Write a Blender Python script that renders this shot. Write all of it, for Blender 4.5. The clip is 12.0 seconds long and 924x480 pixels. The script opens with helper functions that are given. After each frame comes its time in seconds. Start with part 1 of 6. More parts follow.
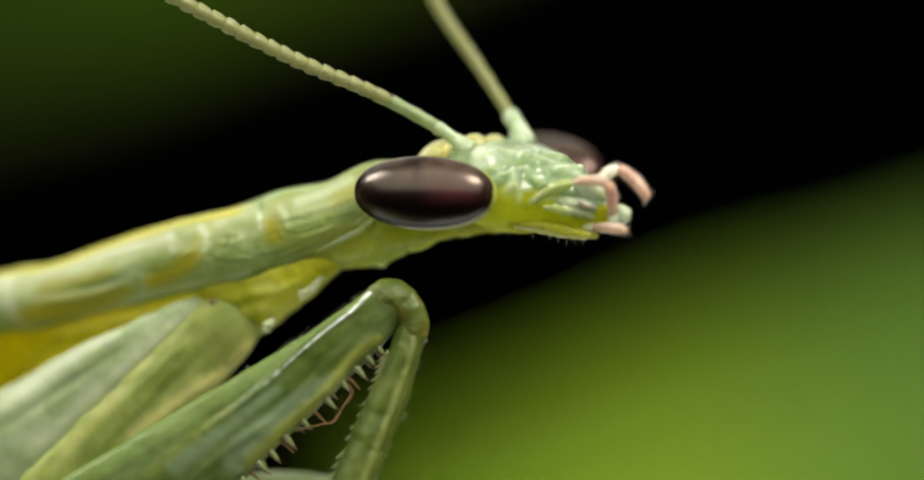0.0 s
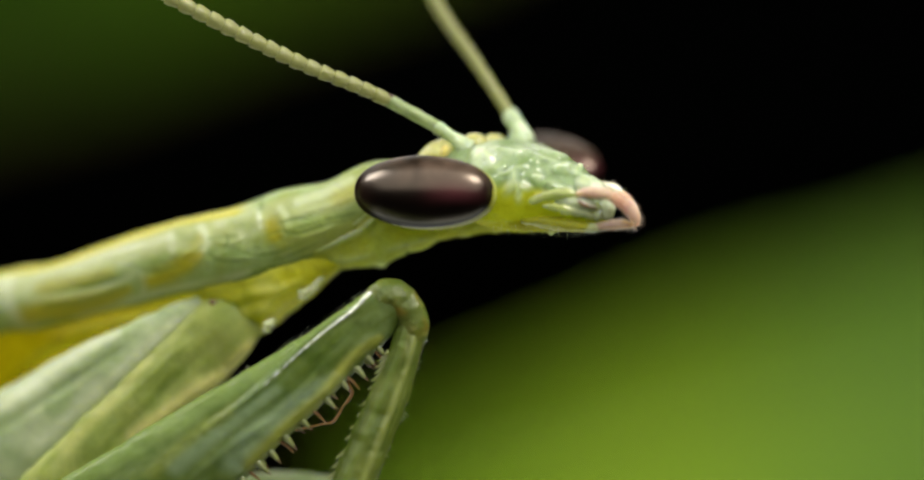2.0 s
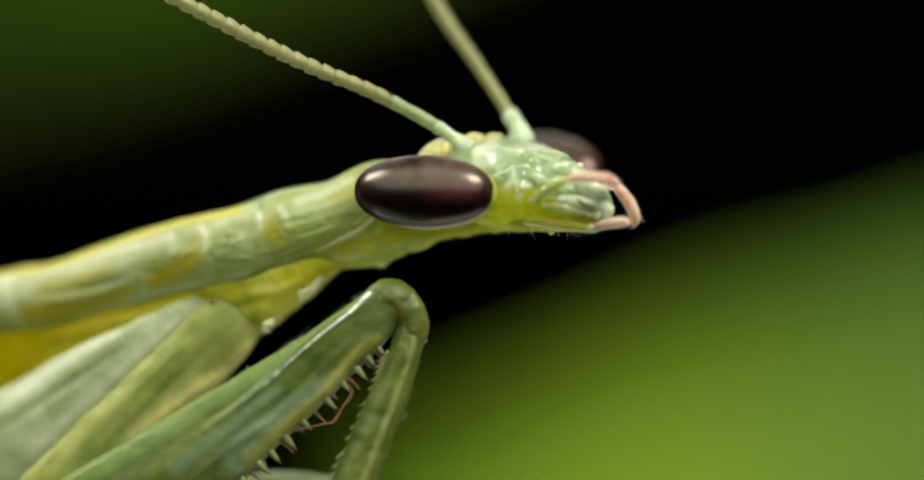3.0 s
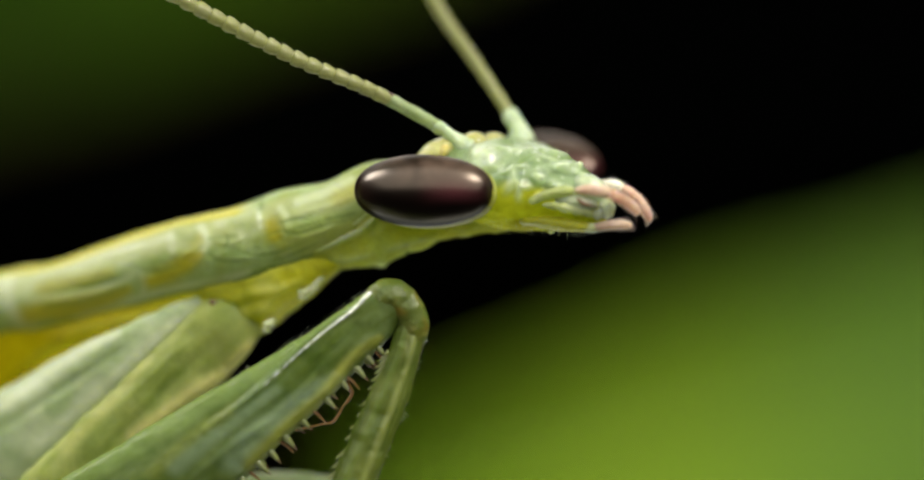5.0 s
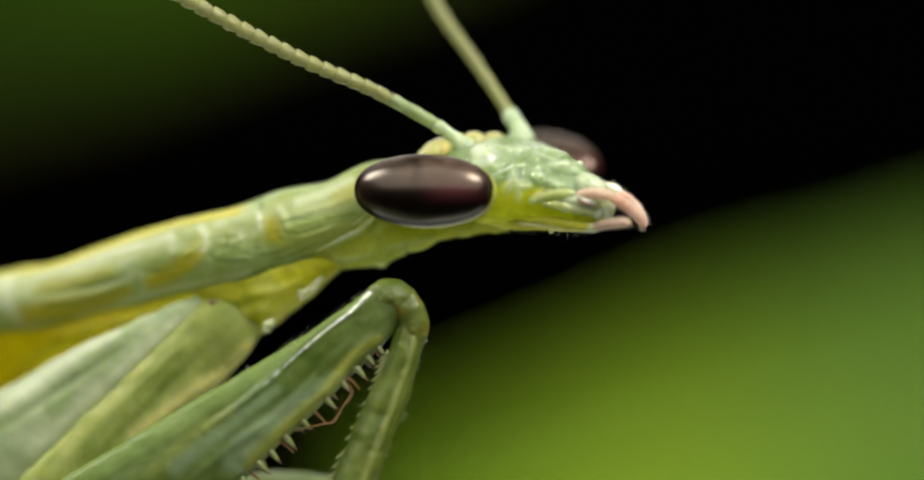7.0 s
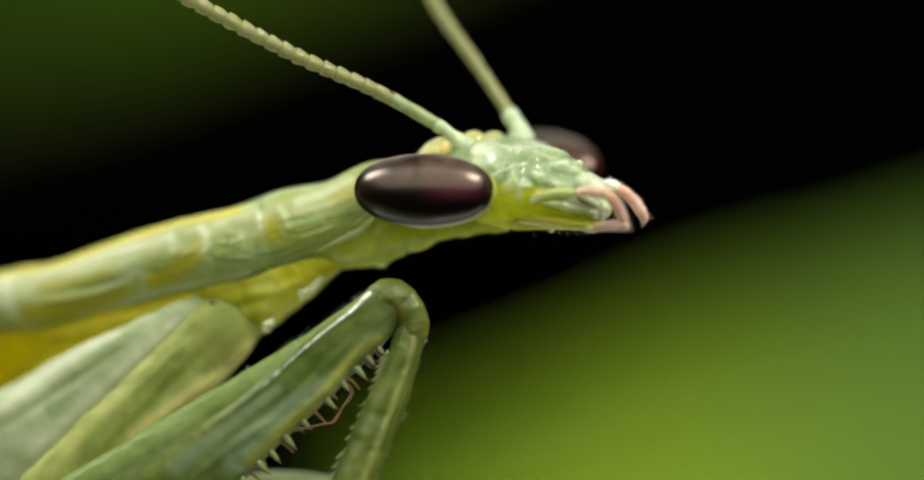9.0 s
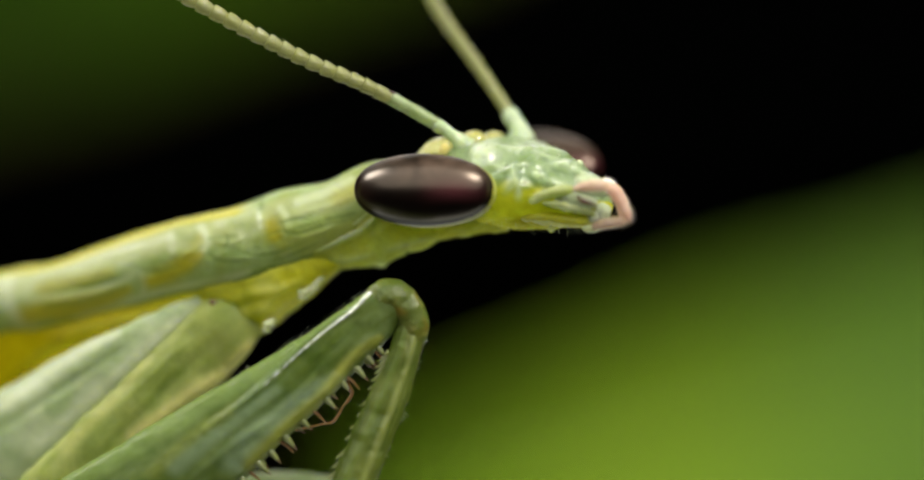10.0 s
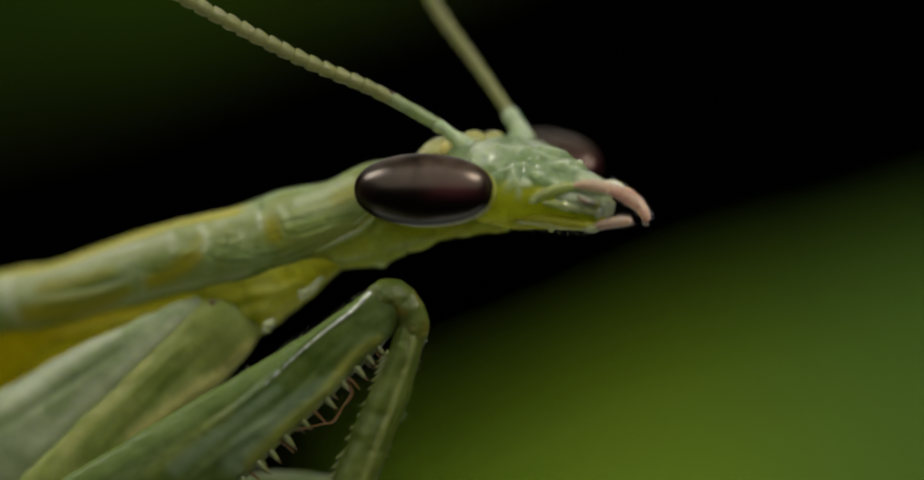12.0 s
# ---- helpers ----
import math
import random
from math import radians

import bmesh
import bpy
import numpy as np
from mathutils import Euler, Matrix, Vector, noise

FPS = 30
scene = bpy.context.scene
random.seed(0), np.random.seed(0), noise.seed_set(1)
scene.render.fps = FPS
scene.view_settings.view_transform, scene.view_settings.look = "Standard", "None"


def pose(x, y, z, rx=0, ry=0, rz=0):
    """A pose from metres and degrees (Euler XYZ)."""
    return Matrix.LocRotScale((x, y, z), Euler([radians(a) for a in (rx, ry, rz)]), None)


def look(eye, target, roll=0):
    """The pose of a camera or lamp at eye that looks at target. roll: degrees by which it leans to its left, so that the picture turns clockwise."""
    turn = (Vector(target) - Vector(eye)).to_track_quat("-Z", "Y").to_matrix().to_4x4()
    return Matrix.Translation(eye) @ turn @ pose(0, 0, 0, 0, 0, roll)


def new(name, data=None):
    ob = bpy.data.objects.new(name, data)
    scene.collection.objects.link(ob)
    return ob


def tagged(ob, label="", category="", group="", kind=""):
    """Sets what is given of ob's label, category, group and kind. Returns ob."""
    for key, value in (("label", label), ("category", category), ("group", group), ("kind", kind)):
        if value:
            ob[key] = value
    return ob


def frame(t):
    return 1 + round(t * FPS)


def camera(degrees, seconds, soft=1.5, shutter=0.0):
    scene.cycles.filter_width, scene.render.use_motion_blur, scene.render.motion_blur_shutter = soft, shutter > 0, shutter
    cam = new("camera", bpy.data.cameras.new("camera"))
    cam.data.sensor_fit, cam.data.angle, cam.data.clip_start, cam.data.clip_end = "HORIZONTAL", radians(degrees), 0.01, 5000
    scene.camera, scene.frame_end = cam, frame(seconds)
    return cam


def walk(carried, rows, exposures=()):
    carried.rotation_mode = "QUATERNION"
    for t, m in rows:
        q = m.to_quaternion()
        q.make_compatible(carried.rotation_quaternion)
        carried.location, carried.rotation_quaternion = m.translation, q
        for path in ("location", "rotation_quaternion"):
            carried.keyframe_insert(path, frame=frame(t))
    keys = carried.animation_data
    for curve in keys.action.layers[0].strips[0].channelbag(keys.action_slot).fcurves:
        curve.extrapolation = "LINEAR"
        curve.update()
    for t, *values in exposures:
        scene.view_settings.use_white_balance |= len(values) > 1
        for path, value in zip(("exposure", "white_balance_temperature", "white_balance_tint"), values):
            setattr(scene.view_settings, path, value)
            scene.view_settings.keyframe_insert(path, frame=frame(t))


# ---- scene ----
from mathutils.bvhtree import BVHTree

# A mantis's head and forelegs, close up by flash at night; the picture is about 20 mm wide at the insect.
EYE = (0, -0.0567, 0.3)
cam = camera(20, 12.0, soft=2.1, shutter=0.5)
cam.data.dof.use_dof = True
cam.data.dof.focus_distance = 0.0561
cam.data.dof.aperture_fstop = 17
walk(cam, [(0, look(EYE, (0, 0, 0.3))), (12, look(EYE, (0, 0, 0.3)))],
     exposures=[(0, 0.14), (11.5, 0.14), (11.6, -0.01), (11.7, -0.28), (11.8, -0.56), (11.9, -0.84), (12, -1.1)])

# ---- light: a dark night, the flash's soft boxes round the insect, and an added low fill lamp ----
world = bpy.data.worlds.new("night")
world.use_nodes = True
scene.world = world
world.node_tree.nodes["Background"].inputs["Color"].default_value = (0.03, 0.035, 0.03, 1)
world.node_tree.nodes["Background"].inputs["Strength"].default_value = 0.012


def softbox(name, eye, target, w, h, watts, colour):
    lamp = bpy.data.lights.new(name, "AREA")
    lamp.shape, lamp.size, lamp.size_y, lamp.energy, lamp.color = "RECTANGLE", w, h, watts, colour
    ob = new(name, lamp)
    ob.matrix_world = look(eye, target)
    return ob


softbox("flash_dome", (-0.005, -0.058, 0.358), (0, 0, 0.3), 0.27, 0.11, 0.19, (1, 0.98, 0.93))
softbox("flash_side", (0.052, -0.032, 0.374), (0, 0, 0.3), 0.036, 0.03, 0.115, (1, 0.95, 0.88))
softbox("flash_back", (-0.078, 0.016, 0.370), (-0.003, 0, 0.3), 0.036, 0.034, 0.15, (1, 0.98, 0.93))
softbox("flash_rim", (-0.02, 0.08, 0.36), (-0.003, 0, 0.3), 0.1, 0.04, 0.045, (1, 0.97, 0.9))
# fill lamp added low behind to brighten the underside, not one of the flashes
softbox("fill_low_back", (-0.03, 0.105, 0.175), (-0.003, 0, 0.298), 0.34, 0.18, 0.3, (0.97, 1, 0.86))


# ---- materials ----
def material(name):
    mat = bpy.data.materials.new(name)
    mat.use_nodes = True
    nt = mat.node_tree
    return mat, nt, nt.nodes["Principled BSDF"]


def noise_node(nt, scale, detail=4.0, rough=0.55, coord="Object", distort=0.0):
    tc = nt.nodes.new("ShaderNodeTexCoord")
    tx = nt.nodes.new("ShaderNodeTexNoise")
    tx.inputs["Scale"].default_value = scale
    tx.inputs["Detail"].default_value = detail
    tx.inputs["Roughness"].default_value = rough
    tx.inputs["Distortion"].default_value = distort
    nt.links.new(tc.outputs[coord], tx.inputs["Vector"])
    return tx.outputs["Fac"]


def ramp(nt, fac, stops):
    cr = nt.nodes.new("ShaderNodeValToRGB")
    els = cr.color_ramp.elements
    while len(els) < len(stops):
        els.new(0.5)
    for el, (p, c) in zip(els, stops):
        el.position, el.color = p, (*c, 1)
    nt.links.new(fac, cr.inputs["Fac"])
    return cr.outputs["Color"]


def mix(nt, fac, a, b, mode="MIX"):
    mx = nt.nodes.new("ShaderNodeMix")
    mx.data_type, mx.blend_type = "RGBA", mode
    for sock, v in ((mx.inputs[0], fac), (mx.inputs[6], a), (mx.inputs[7], b)):
        if isinstance(v, bpy.types.NodeSocket):
            nt.links.new(v, sock)
        elif isinstance(v, tuple):
            sock.default_value = (*v, 1)
        else:
            sock.default_value = v
    return mx.outputs[2]


def uv_axis(nt, axis):
    tc = nt.nodes.new("ShaderNodeTexCoord")
    sp = nt.nodes.new("ShaderNodeSeparateXYZ")
    nt.links.new(tc.outputs["UV"], sp.inputs[0])
    return sp.outputs[axis]


def window(nt, value, lo, hi, soft):
    """1 where value lies between lo and hi, with soft edges."""
    outs = []
    for a, b in ((lo - soft, lo + soft), (hi + soft, hi - soft)):
        mr = nt.nodes.new("ShaderNodeMapRange")
        mr.interpolation_type = "SMOOTHSTEP"
        mr.inputs[1].default_value, mr.inputs[2].default_value = min(a, b), max(a, b)
        if a > b:
            mr.inputs[3].default_value, mr.inputs[4].default_value = 1, 0
        nt.links.new(value, mr.inputs[0])
        outs.append(mr.outputs[0])
    mm = nt.nodes.new("ShaderNodeMath")
    mm.operation = "MULTIPLY"
    nt.links.new(outs[0], mm.inputs[0])
    nt.links.new(outs[1], mm.inputs[1])
    return mm.outputs[0]


def wobble(nt, value, scale, amount):
    """value shifted by a slow noise, so that bands do not run dead straight."""
    n = noise_node(nt, scale, 2)
    ma = nt.nodes.new("ShaderNodeMath")
    ma.operation = "MULTIPLY_ADD"
    nt.links.new(n, ma.inputs[0])
    ma.inputs[1].default_value = amount
    nt.links.new(value, ma.inputs[2])
    sb = nt.nodes.new("ShaderNodeMath")
    sb.operation = "SUBTRACT"
    nt.links.new(ma.outputs[0], sb.inputs[0])
    sb.inputs[1].default_value = amount / 2
    return sb.outputs[0]


def bump(nt, bsdf, layers):
    """layers: (height socket, strength, distance in metres), one on another."""
    last = None
    for h, strength, dist in layers:
        b = nt.nodes.new("ShaderNodeBump")
        b.inputs["Strength"].default_value, b.inputs["Distance"].default_value = strength, dist
        nt.links.new(h, b.inputs["Height"])
        if last:
            nt.links.new(last, b.inputs["Normal"])
        last = b.outputs["Normal"]
    nt.links.new(last, bsdf.inputs["Normal"])
    nt.links.new(last, bsdf.inputs["Coat Normal"])


def lantern(nt, bsdf, col, glow):
    """Lets light through the thin skin, tinted by it, beside the surface's own shine."""
    tr = nt.nodes.new("ShaderNodeBsdfTranslucent")
    mx = nt.nodes.new("ShaderNodeMixShader")
    mx.inputs[0].default_value = glow
    deep = nt.nodes.new("ShaderNodeGamma")
    deep.inputs[1].default_value = 0.8
    nt.links.new(col, deep.inputs[0])
    nt.links.new(deep.outputs[0], tr.inputs["Color"])
    nt.links.new(bsdf.outputs[0], mx.inputs[1])
    nt.links.new(tr.outputs[0], mx.inputs[2])
    nt.links.new(mx.outputs[0], nt.nodes["Material Output"].inputs["Surface"])


def wet(bsdf, sss=0.7, radius=(1.0, 1.0, 0.4), scale=0.0002, rough=0.34, coat=0.0, gloss=0.3):
    bsdf.inputs["Subsurface Weight"].default_value = sss
    bsdf.inputs["Subsurface Radius"].default_value = radius
    bsdf.inputs["Subsurface Scale"].default_value = scale
    bsdf.inputs["Roughness"].default_value = rough
    bsdf.inputs["IOR"].default_value = 1.45
    bsdf.inputs["Specular IOR Level"].default_value = gloss
    bsdf.inputs["Coat Weight"].default_value = coat
    bsdf.inputs["Coat Roughness"].default_value = 0.07
    bsdf.inputs["Coat IOR"].default_value = 1.6


def cuticle(name, stops, scale=900, fine=9000, sss=0.85, rough=0.34, relief=0.00003, coat=0.3, ssscale=0.0002, glow=0.45, pale_col=None, gloss=0.3):
    """Thin translucent insect skin, blotched at two sizes and finely pitted."""
    mat, nt, b = material(name)
    col = ramp(nt, noise_node(nt, scale, 5, 0.6, distort=0.4), stops)
    fine_n = noise_node(nt, fine, 3)
    col = mix(nt, 0.25, col, ramp(nt, fine_n, [(0.3, (0.55, 0.6, 0.45)), (0.7, (1, 1, 1))]), "MULTIPLY")
    # pale_col: highlight painted along the raised folds
    if pale_col:
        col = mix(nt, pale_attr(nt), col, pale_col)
    nt.links.new(col, b.inputs["Base Color"])
    wet(b, sss, rough=rough, coat=coat, scale=ssscale, gloss=gloss)
    lantern(nt, b, col, glow)
    bump(nt, b, [(noise_node(nt, scale * 3, 3), 0.5, relief * 2), (fine_n, 0.5, relief)])
    return mat


PLAIN_HEAD_SKIN = cuticle("antenna_base_skin", [(0.3, (0.48, 0.6, 0.36)), (0.5, (0.58, 0.68, 0.46)), (0.7, (0.7, 0.76, 0.58))], 1100, 8000, rough=0.28, ssscale=0.0002)
LIP_SKIN = cuticle("lip_skin", [(0.3, (0.52, 0.52, 0.04)), (0.5, (0.62, 0.61, 0.06)), (0.7, (0.6, 0.64, 0.18))], 900, 7000, relief=0.00005, ssscale=0.0003, coat=0.3, gloss=0.12, rough=0.4, glow=0.5)
PALE_SKIN = cuticle("pale_skin", [(0.3, (0.56, 0.64, 0.32)), (0.5, (0.7, 0.75, 0.44)), (0.7, (0.78, 0.8, 0.54))], 350, 6000, ssscale=0.0002)
KNEE_SKIN = cuticle("knee_skin", [(0.33, (0.11, 0.16, 0.025)), (0.52, (0.16, 0.2, 0.04)), (0.68, (0.28, 0.2, 0.025))], 1100, 6000, rough=0.3, relief=0.00007, coat=0.35, ssscale=0.0002)
PINK_SKIN = cuticle("pink_skin", [(0.35, (0.66, 0.39, 0.29)), (0.65, (0.78, 0.58, 0.46))], 2500, 9000, rough=0.35, ssscale=0.0002)
CREAM_SKIN = cuticle("cream_skin", [(0.35, (0.78, 0.72, 0.6)), (0.65, (0.9, 0.87, 0.76))], 2500, 9000, rough=0.35, ssscale=0.0002)
PALE_PINK_SKIN = cuticle("pale_pink_skin", [(0.35, (0.64, 0.45, 0.34)), (0.65, (0.72, 0.57, 0.45))], 2500, 9000, rough=0.35, ssscale=0.0002)
GLASSY_SKIN = cuticle("glassy_skin", [(0.35, (0.5, 0.58, 0.37)), (0.65, (0.68, 0.74, 0.57))], 2500, 9000, rough=0.15, ssscale=0.0002, coat=0.8, glow=0.45)
MOUTH_SKIN = cuticle("mouth_skin", [(0.35, (0.42, 0.48, 0.15)), (0.65, (0.55, 0.6, 0.3))], 1500, 9000, rough=0.15, ssscale=0.0003, coat=0.9, glow=0.5)
LOBE_SKIN = cuticle("lobe_skin", [(0.35, (0.52, 0.5, 0.16)), (0.65, (0.66, 0.66, 0.32))], 1500, 9000, rough=0.15, ssscale=0.0003, coat=0.9, glow=0.55)
# near-white skin for the painted glints of the thigh
GLINT_SKIN = cuticle("glint_skin", [(0.35, (0.7, 0.78, 0.62)), (0.65, (0.88, 0.9, 0.82))], 1500, 9000, rough=0.15, ssscale=0.00005, sss=0.3, coat=1.0, glow=0.05)
OCELLUS_SKIN = cuticle("ocellus_skin", [(0.35, (0.66, 0.55, 0.18)), (0.65, (0.76, 0.69, 0.36))], 1500, 9000, rough=0.15, ssscale=0.0002)
ANTENNA_BASE_SKIN = cuticle("antenna_joint_skin", [(0.35, (0.34, 0.42, 0.2)), (0.65, (0.46, 0.54, 0.32))], 1500, 8000, rough=0.35, ssscale=0.00012, glow=0.55)
ANTENNA_SKIN = cuticle("antenna_skin", [(0.35, (0.31, 0.33, 0.12)), (0.65, (0.46, 0.46, 0.23))], 1500, 8000, rough=0.35, ssscale=0.00012, glow=0.55)
SPINE_SKIN = cuticle("spine_skin", [(0.35, (0.36, 0.42, 0.16)), (0.65, (0.6, 0.64, 0.38))], 1500, 8000, rough=0.3, ssscale=0.00012)
TOOTH_SKIN = cuticle("tooth_skin", [(0.35, (0.18, 0.22, 0.07)), (0.65, (0.36, 0.39, 0.2))], 2500, 8000, rough=0.2, ssscale=0.00012, coat=0.7)
JAW_SKIN = cuticle("jaw_skin", [(0.35, (0.05, 0.02, 0.01)), (0.65, (0.16, 0.07, 0.03))], 1500, 8000, rough=0.3, sss=0.1, glow=0.0)
BROWN_SKIN = cuticle("brown_skin", [(0.35, (0.2, 0.1, 0.04)), (0.65, (0.36, 0.2, 0.09))], 1500, 8000, rough=0.4, sss=0.2)


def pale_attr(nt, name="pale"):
    """Strength of a colour layer: pale marks and painted fold highlights, or deep marks and painted crease shade."""
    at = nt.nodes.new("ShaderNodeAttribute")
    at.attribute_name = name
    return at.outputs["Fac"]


def stretched_noise(nt, su, sv, detail=4):
    """Noise drawn out along a sleeve, by its own length and girth."""
    tc = nt.nodes.new("ShaderNodeTexCoord")
    mp = nt.nodes.new("ShaderNodeMapping")
    mp.inputs["Scale"].default_value = (su, sv, 1)
    nt.links.new(tc.outputs["UV"], mp.inputs["Vector"])
    tx = nt.nodes.new("ShaderNodeTexNoise")
    tx.inputs["Scale"].default_value = 1
    tx.inputs["Detail"].default_value = detail
    tx.inputs["Distortion"].default_value = 0.7
    nt.links.new(mp.outputs[0], tx.inputs["Vector"])
    return tx.outputs["Fac"]


def streak_skin(name, stops, su, sv, lines, rough=0.24, coat=0.45, glow=0.5, relief=1.0, pale_col=(0.8, 0.84, 0.6)):
    """Translucent skin of a leg: soft stripes drawn out along it, blotches and fine grain. lines: (girth from, to, colour) of standing stripes."""
    mat, nt, b = material(name)
    col = ramp(nt, stretched_noise(nt, su, sv, 5), stops)
    blot = ramp(nt, noise_node(nt, 1000, 4, distort=0.6), [(0.4, (0.55, 0.66, 0.45)), (0.58, (1, 1, 1))])
    col = mix(nt, 0.6, col, blot, "MULTIPLY")
    # leg markings, with fold highlights and crease shade painted in
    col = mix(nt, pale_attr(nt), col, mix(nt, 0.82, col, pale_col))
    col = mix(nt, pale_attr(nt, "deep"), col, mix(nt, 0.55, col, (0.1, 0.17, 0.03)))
    col = mix(nt, pale_attr(nt, "gold"), col, mix(nt, 0.7, col, (0.5, 0.5, 0.1)))
    v = wobble(nt, uv_axis(nt, 1), 600, 0.03)
    for lo, hi, c in lines:
        col = mix(nt, window(nt, v, lo, hi, 0.015), col, mix(nt, 0.65, col, c))
    fine_n = noise_node(nt, 8000, 3)
    col = mix(nt, 0.25, col, ramp(nt, fine_n, [(0.3, (0.55, 0.62, 0.4)), (0.7, (1, 1, 1))]), "MULTIPLY")
    nt.links.new(col, b.inputs["Base Color"])
    wet(b, 0.85, rough=rough, coat=coat, gloss=0.1)
    lantern(nt, b, col, glow)
    bump(nt, b, [(stretched_noise(nt, su * 2.5, sv * 3, 3), 0.4 * relief, 0.00008), (noise_node(nt, 2600, 3), 0.4 * relief, 0.00005), (fine_n, 0.4 * relief, 0.00003)])
    return mat


def pronotum_skin():
    """Translucent mint over yellow flesh: a yellow back, a cream band under it and irregular windows."""
    mat, nt, b = material("pronotum_skin")
    u, v = uv_axis(nt, 0), wobble(nt, uv_axis(nt, 1), 500, 0.04)
    base = ramp(nt, noise_node(nt, 800, 5, 0.6, distort=0.6),
                [(0.32, (0.28, 0.34, 0.07)), (0.45, (0.31, 0.38, 0.11)), (0.58, (0.33, 0.43, 0.17)), (0.72, (0.42, 0.53, 0.25))])
    base = mix(nt, window(nt, v, 0.78, 0.9, 0.025), base, mix(nt, 0.6, base, (0.43, 0.45, 0.22)))
    # lower front painted lighter to offset the shadow that falls there
    front = mix(nt, 1.0, window(nt, u, 0.74, 1.2, 0.05), window(nt, v, 0.5, 0.76, 0.05), "MULTIPLY")
    base = mix(nt, front, base, mix(nt, 0.5, base, (0.5, 0.58, 0.16)))
    # pale and deep marks, which also carry painted fold highlights and crease shade
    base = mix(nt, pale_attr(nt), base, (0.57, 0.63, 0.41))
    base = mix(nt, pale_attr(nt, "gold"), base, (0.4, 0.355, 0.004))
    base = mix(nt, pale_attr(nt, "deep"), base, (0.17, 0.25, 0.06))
    back = mix(nt, 1.0, window(nt, v, 0.9, 1.1, 0.015), window(nt, u, -0.2, 0.64, 0.04), "MULTIPLY")
    base = mix(nt, back, base, (0.52, 0.49, 0.06))
    nt.links.new(base, b.inputs["Base Color"])
    wet(b, 0.8, rough=0.38, coat=0.15, scale=0.0001, gloss=0.2)
    lantern(nt, b, base, 0.4)
    bump(nt, b, [(stretched_noise(nt, 18, 12, 3), 0.5, 0.0001), (noise_node(nt, 2500, 3, distort=0.5), 0.4, 0.00004), (noise_node(nt, 9000, 3), 0.4, 0.00002)])
    return mat


def sternum_skin():
    """Soft underside: deep gold behind, translucent yellow-green in front."""
    mat, nt, b = material("sternum_skin")
    gold = ramp(nt, noise_node(nt, 600, 4, 0.6), [(0.3, (0.5, 0.43, 0.004)), (0.5, (0.68, 0.58, 0.006)), (0.7, (0.62, 0.57, 0.02))])
    lime = ramp(nt, noise_node(nt, 700, 5, 0.6, distort=0.5), [(0.3, (0.62, 0.62, 0.03)), (0.5, (0.76, 0.74, 0.06)), (0.7, (0.8, 0.8, 0.16))])
    col = mix(nt, window(nt, wobble(nt, uv_axis(nt, 0), 500, 0.1), 0.42, 1.3, 0.14), gold, lime)
    # pale and green marks; fold highlights and crease shade are painted in too
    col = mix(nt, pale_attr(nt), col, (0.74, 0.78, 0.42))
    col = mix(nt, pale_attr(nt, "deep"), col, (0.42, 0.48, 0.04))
    nt.links.new(col, b.inputs["Base Color"])
    wet(b, 0.85, rough=0.4, coat=0.1, scale=0.0003, gloss=0.1)
    lantern(nt, b, col, 0.68)
    bump(nt, b, [(noise_node(nt, 1800, 3, distort=0.5), 0.4, 0.00008), (noise_node(nt, 7000, 3), 0.4, 0.00003)])
    return mat


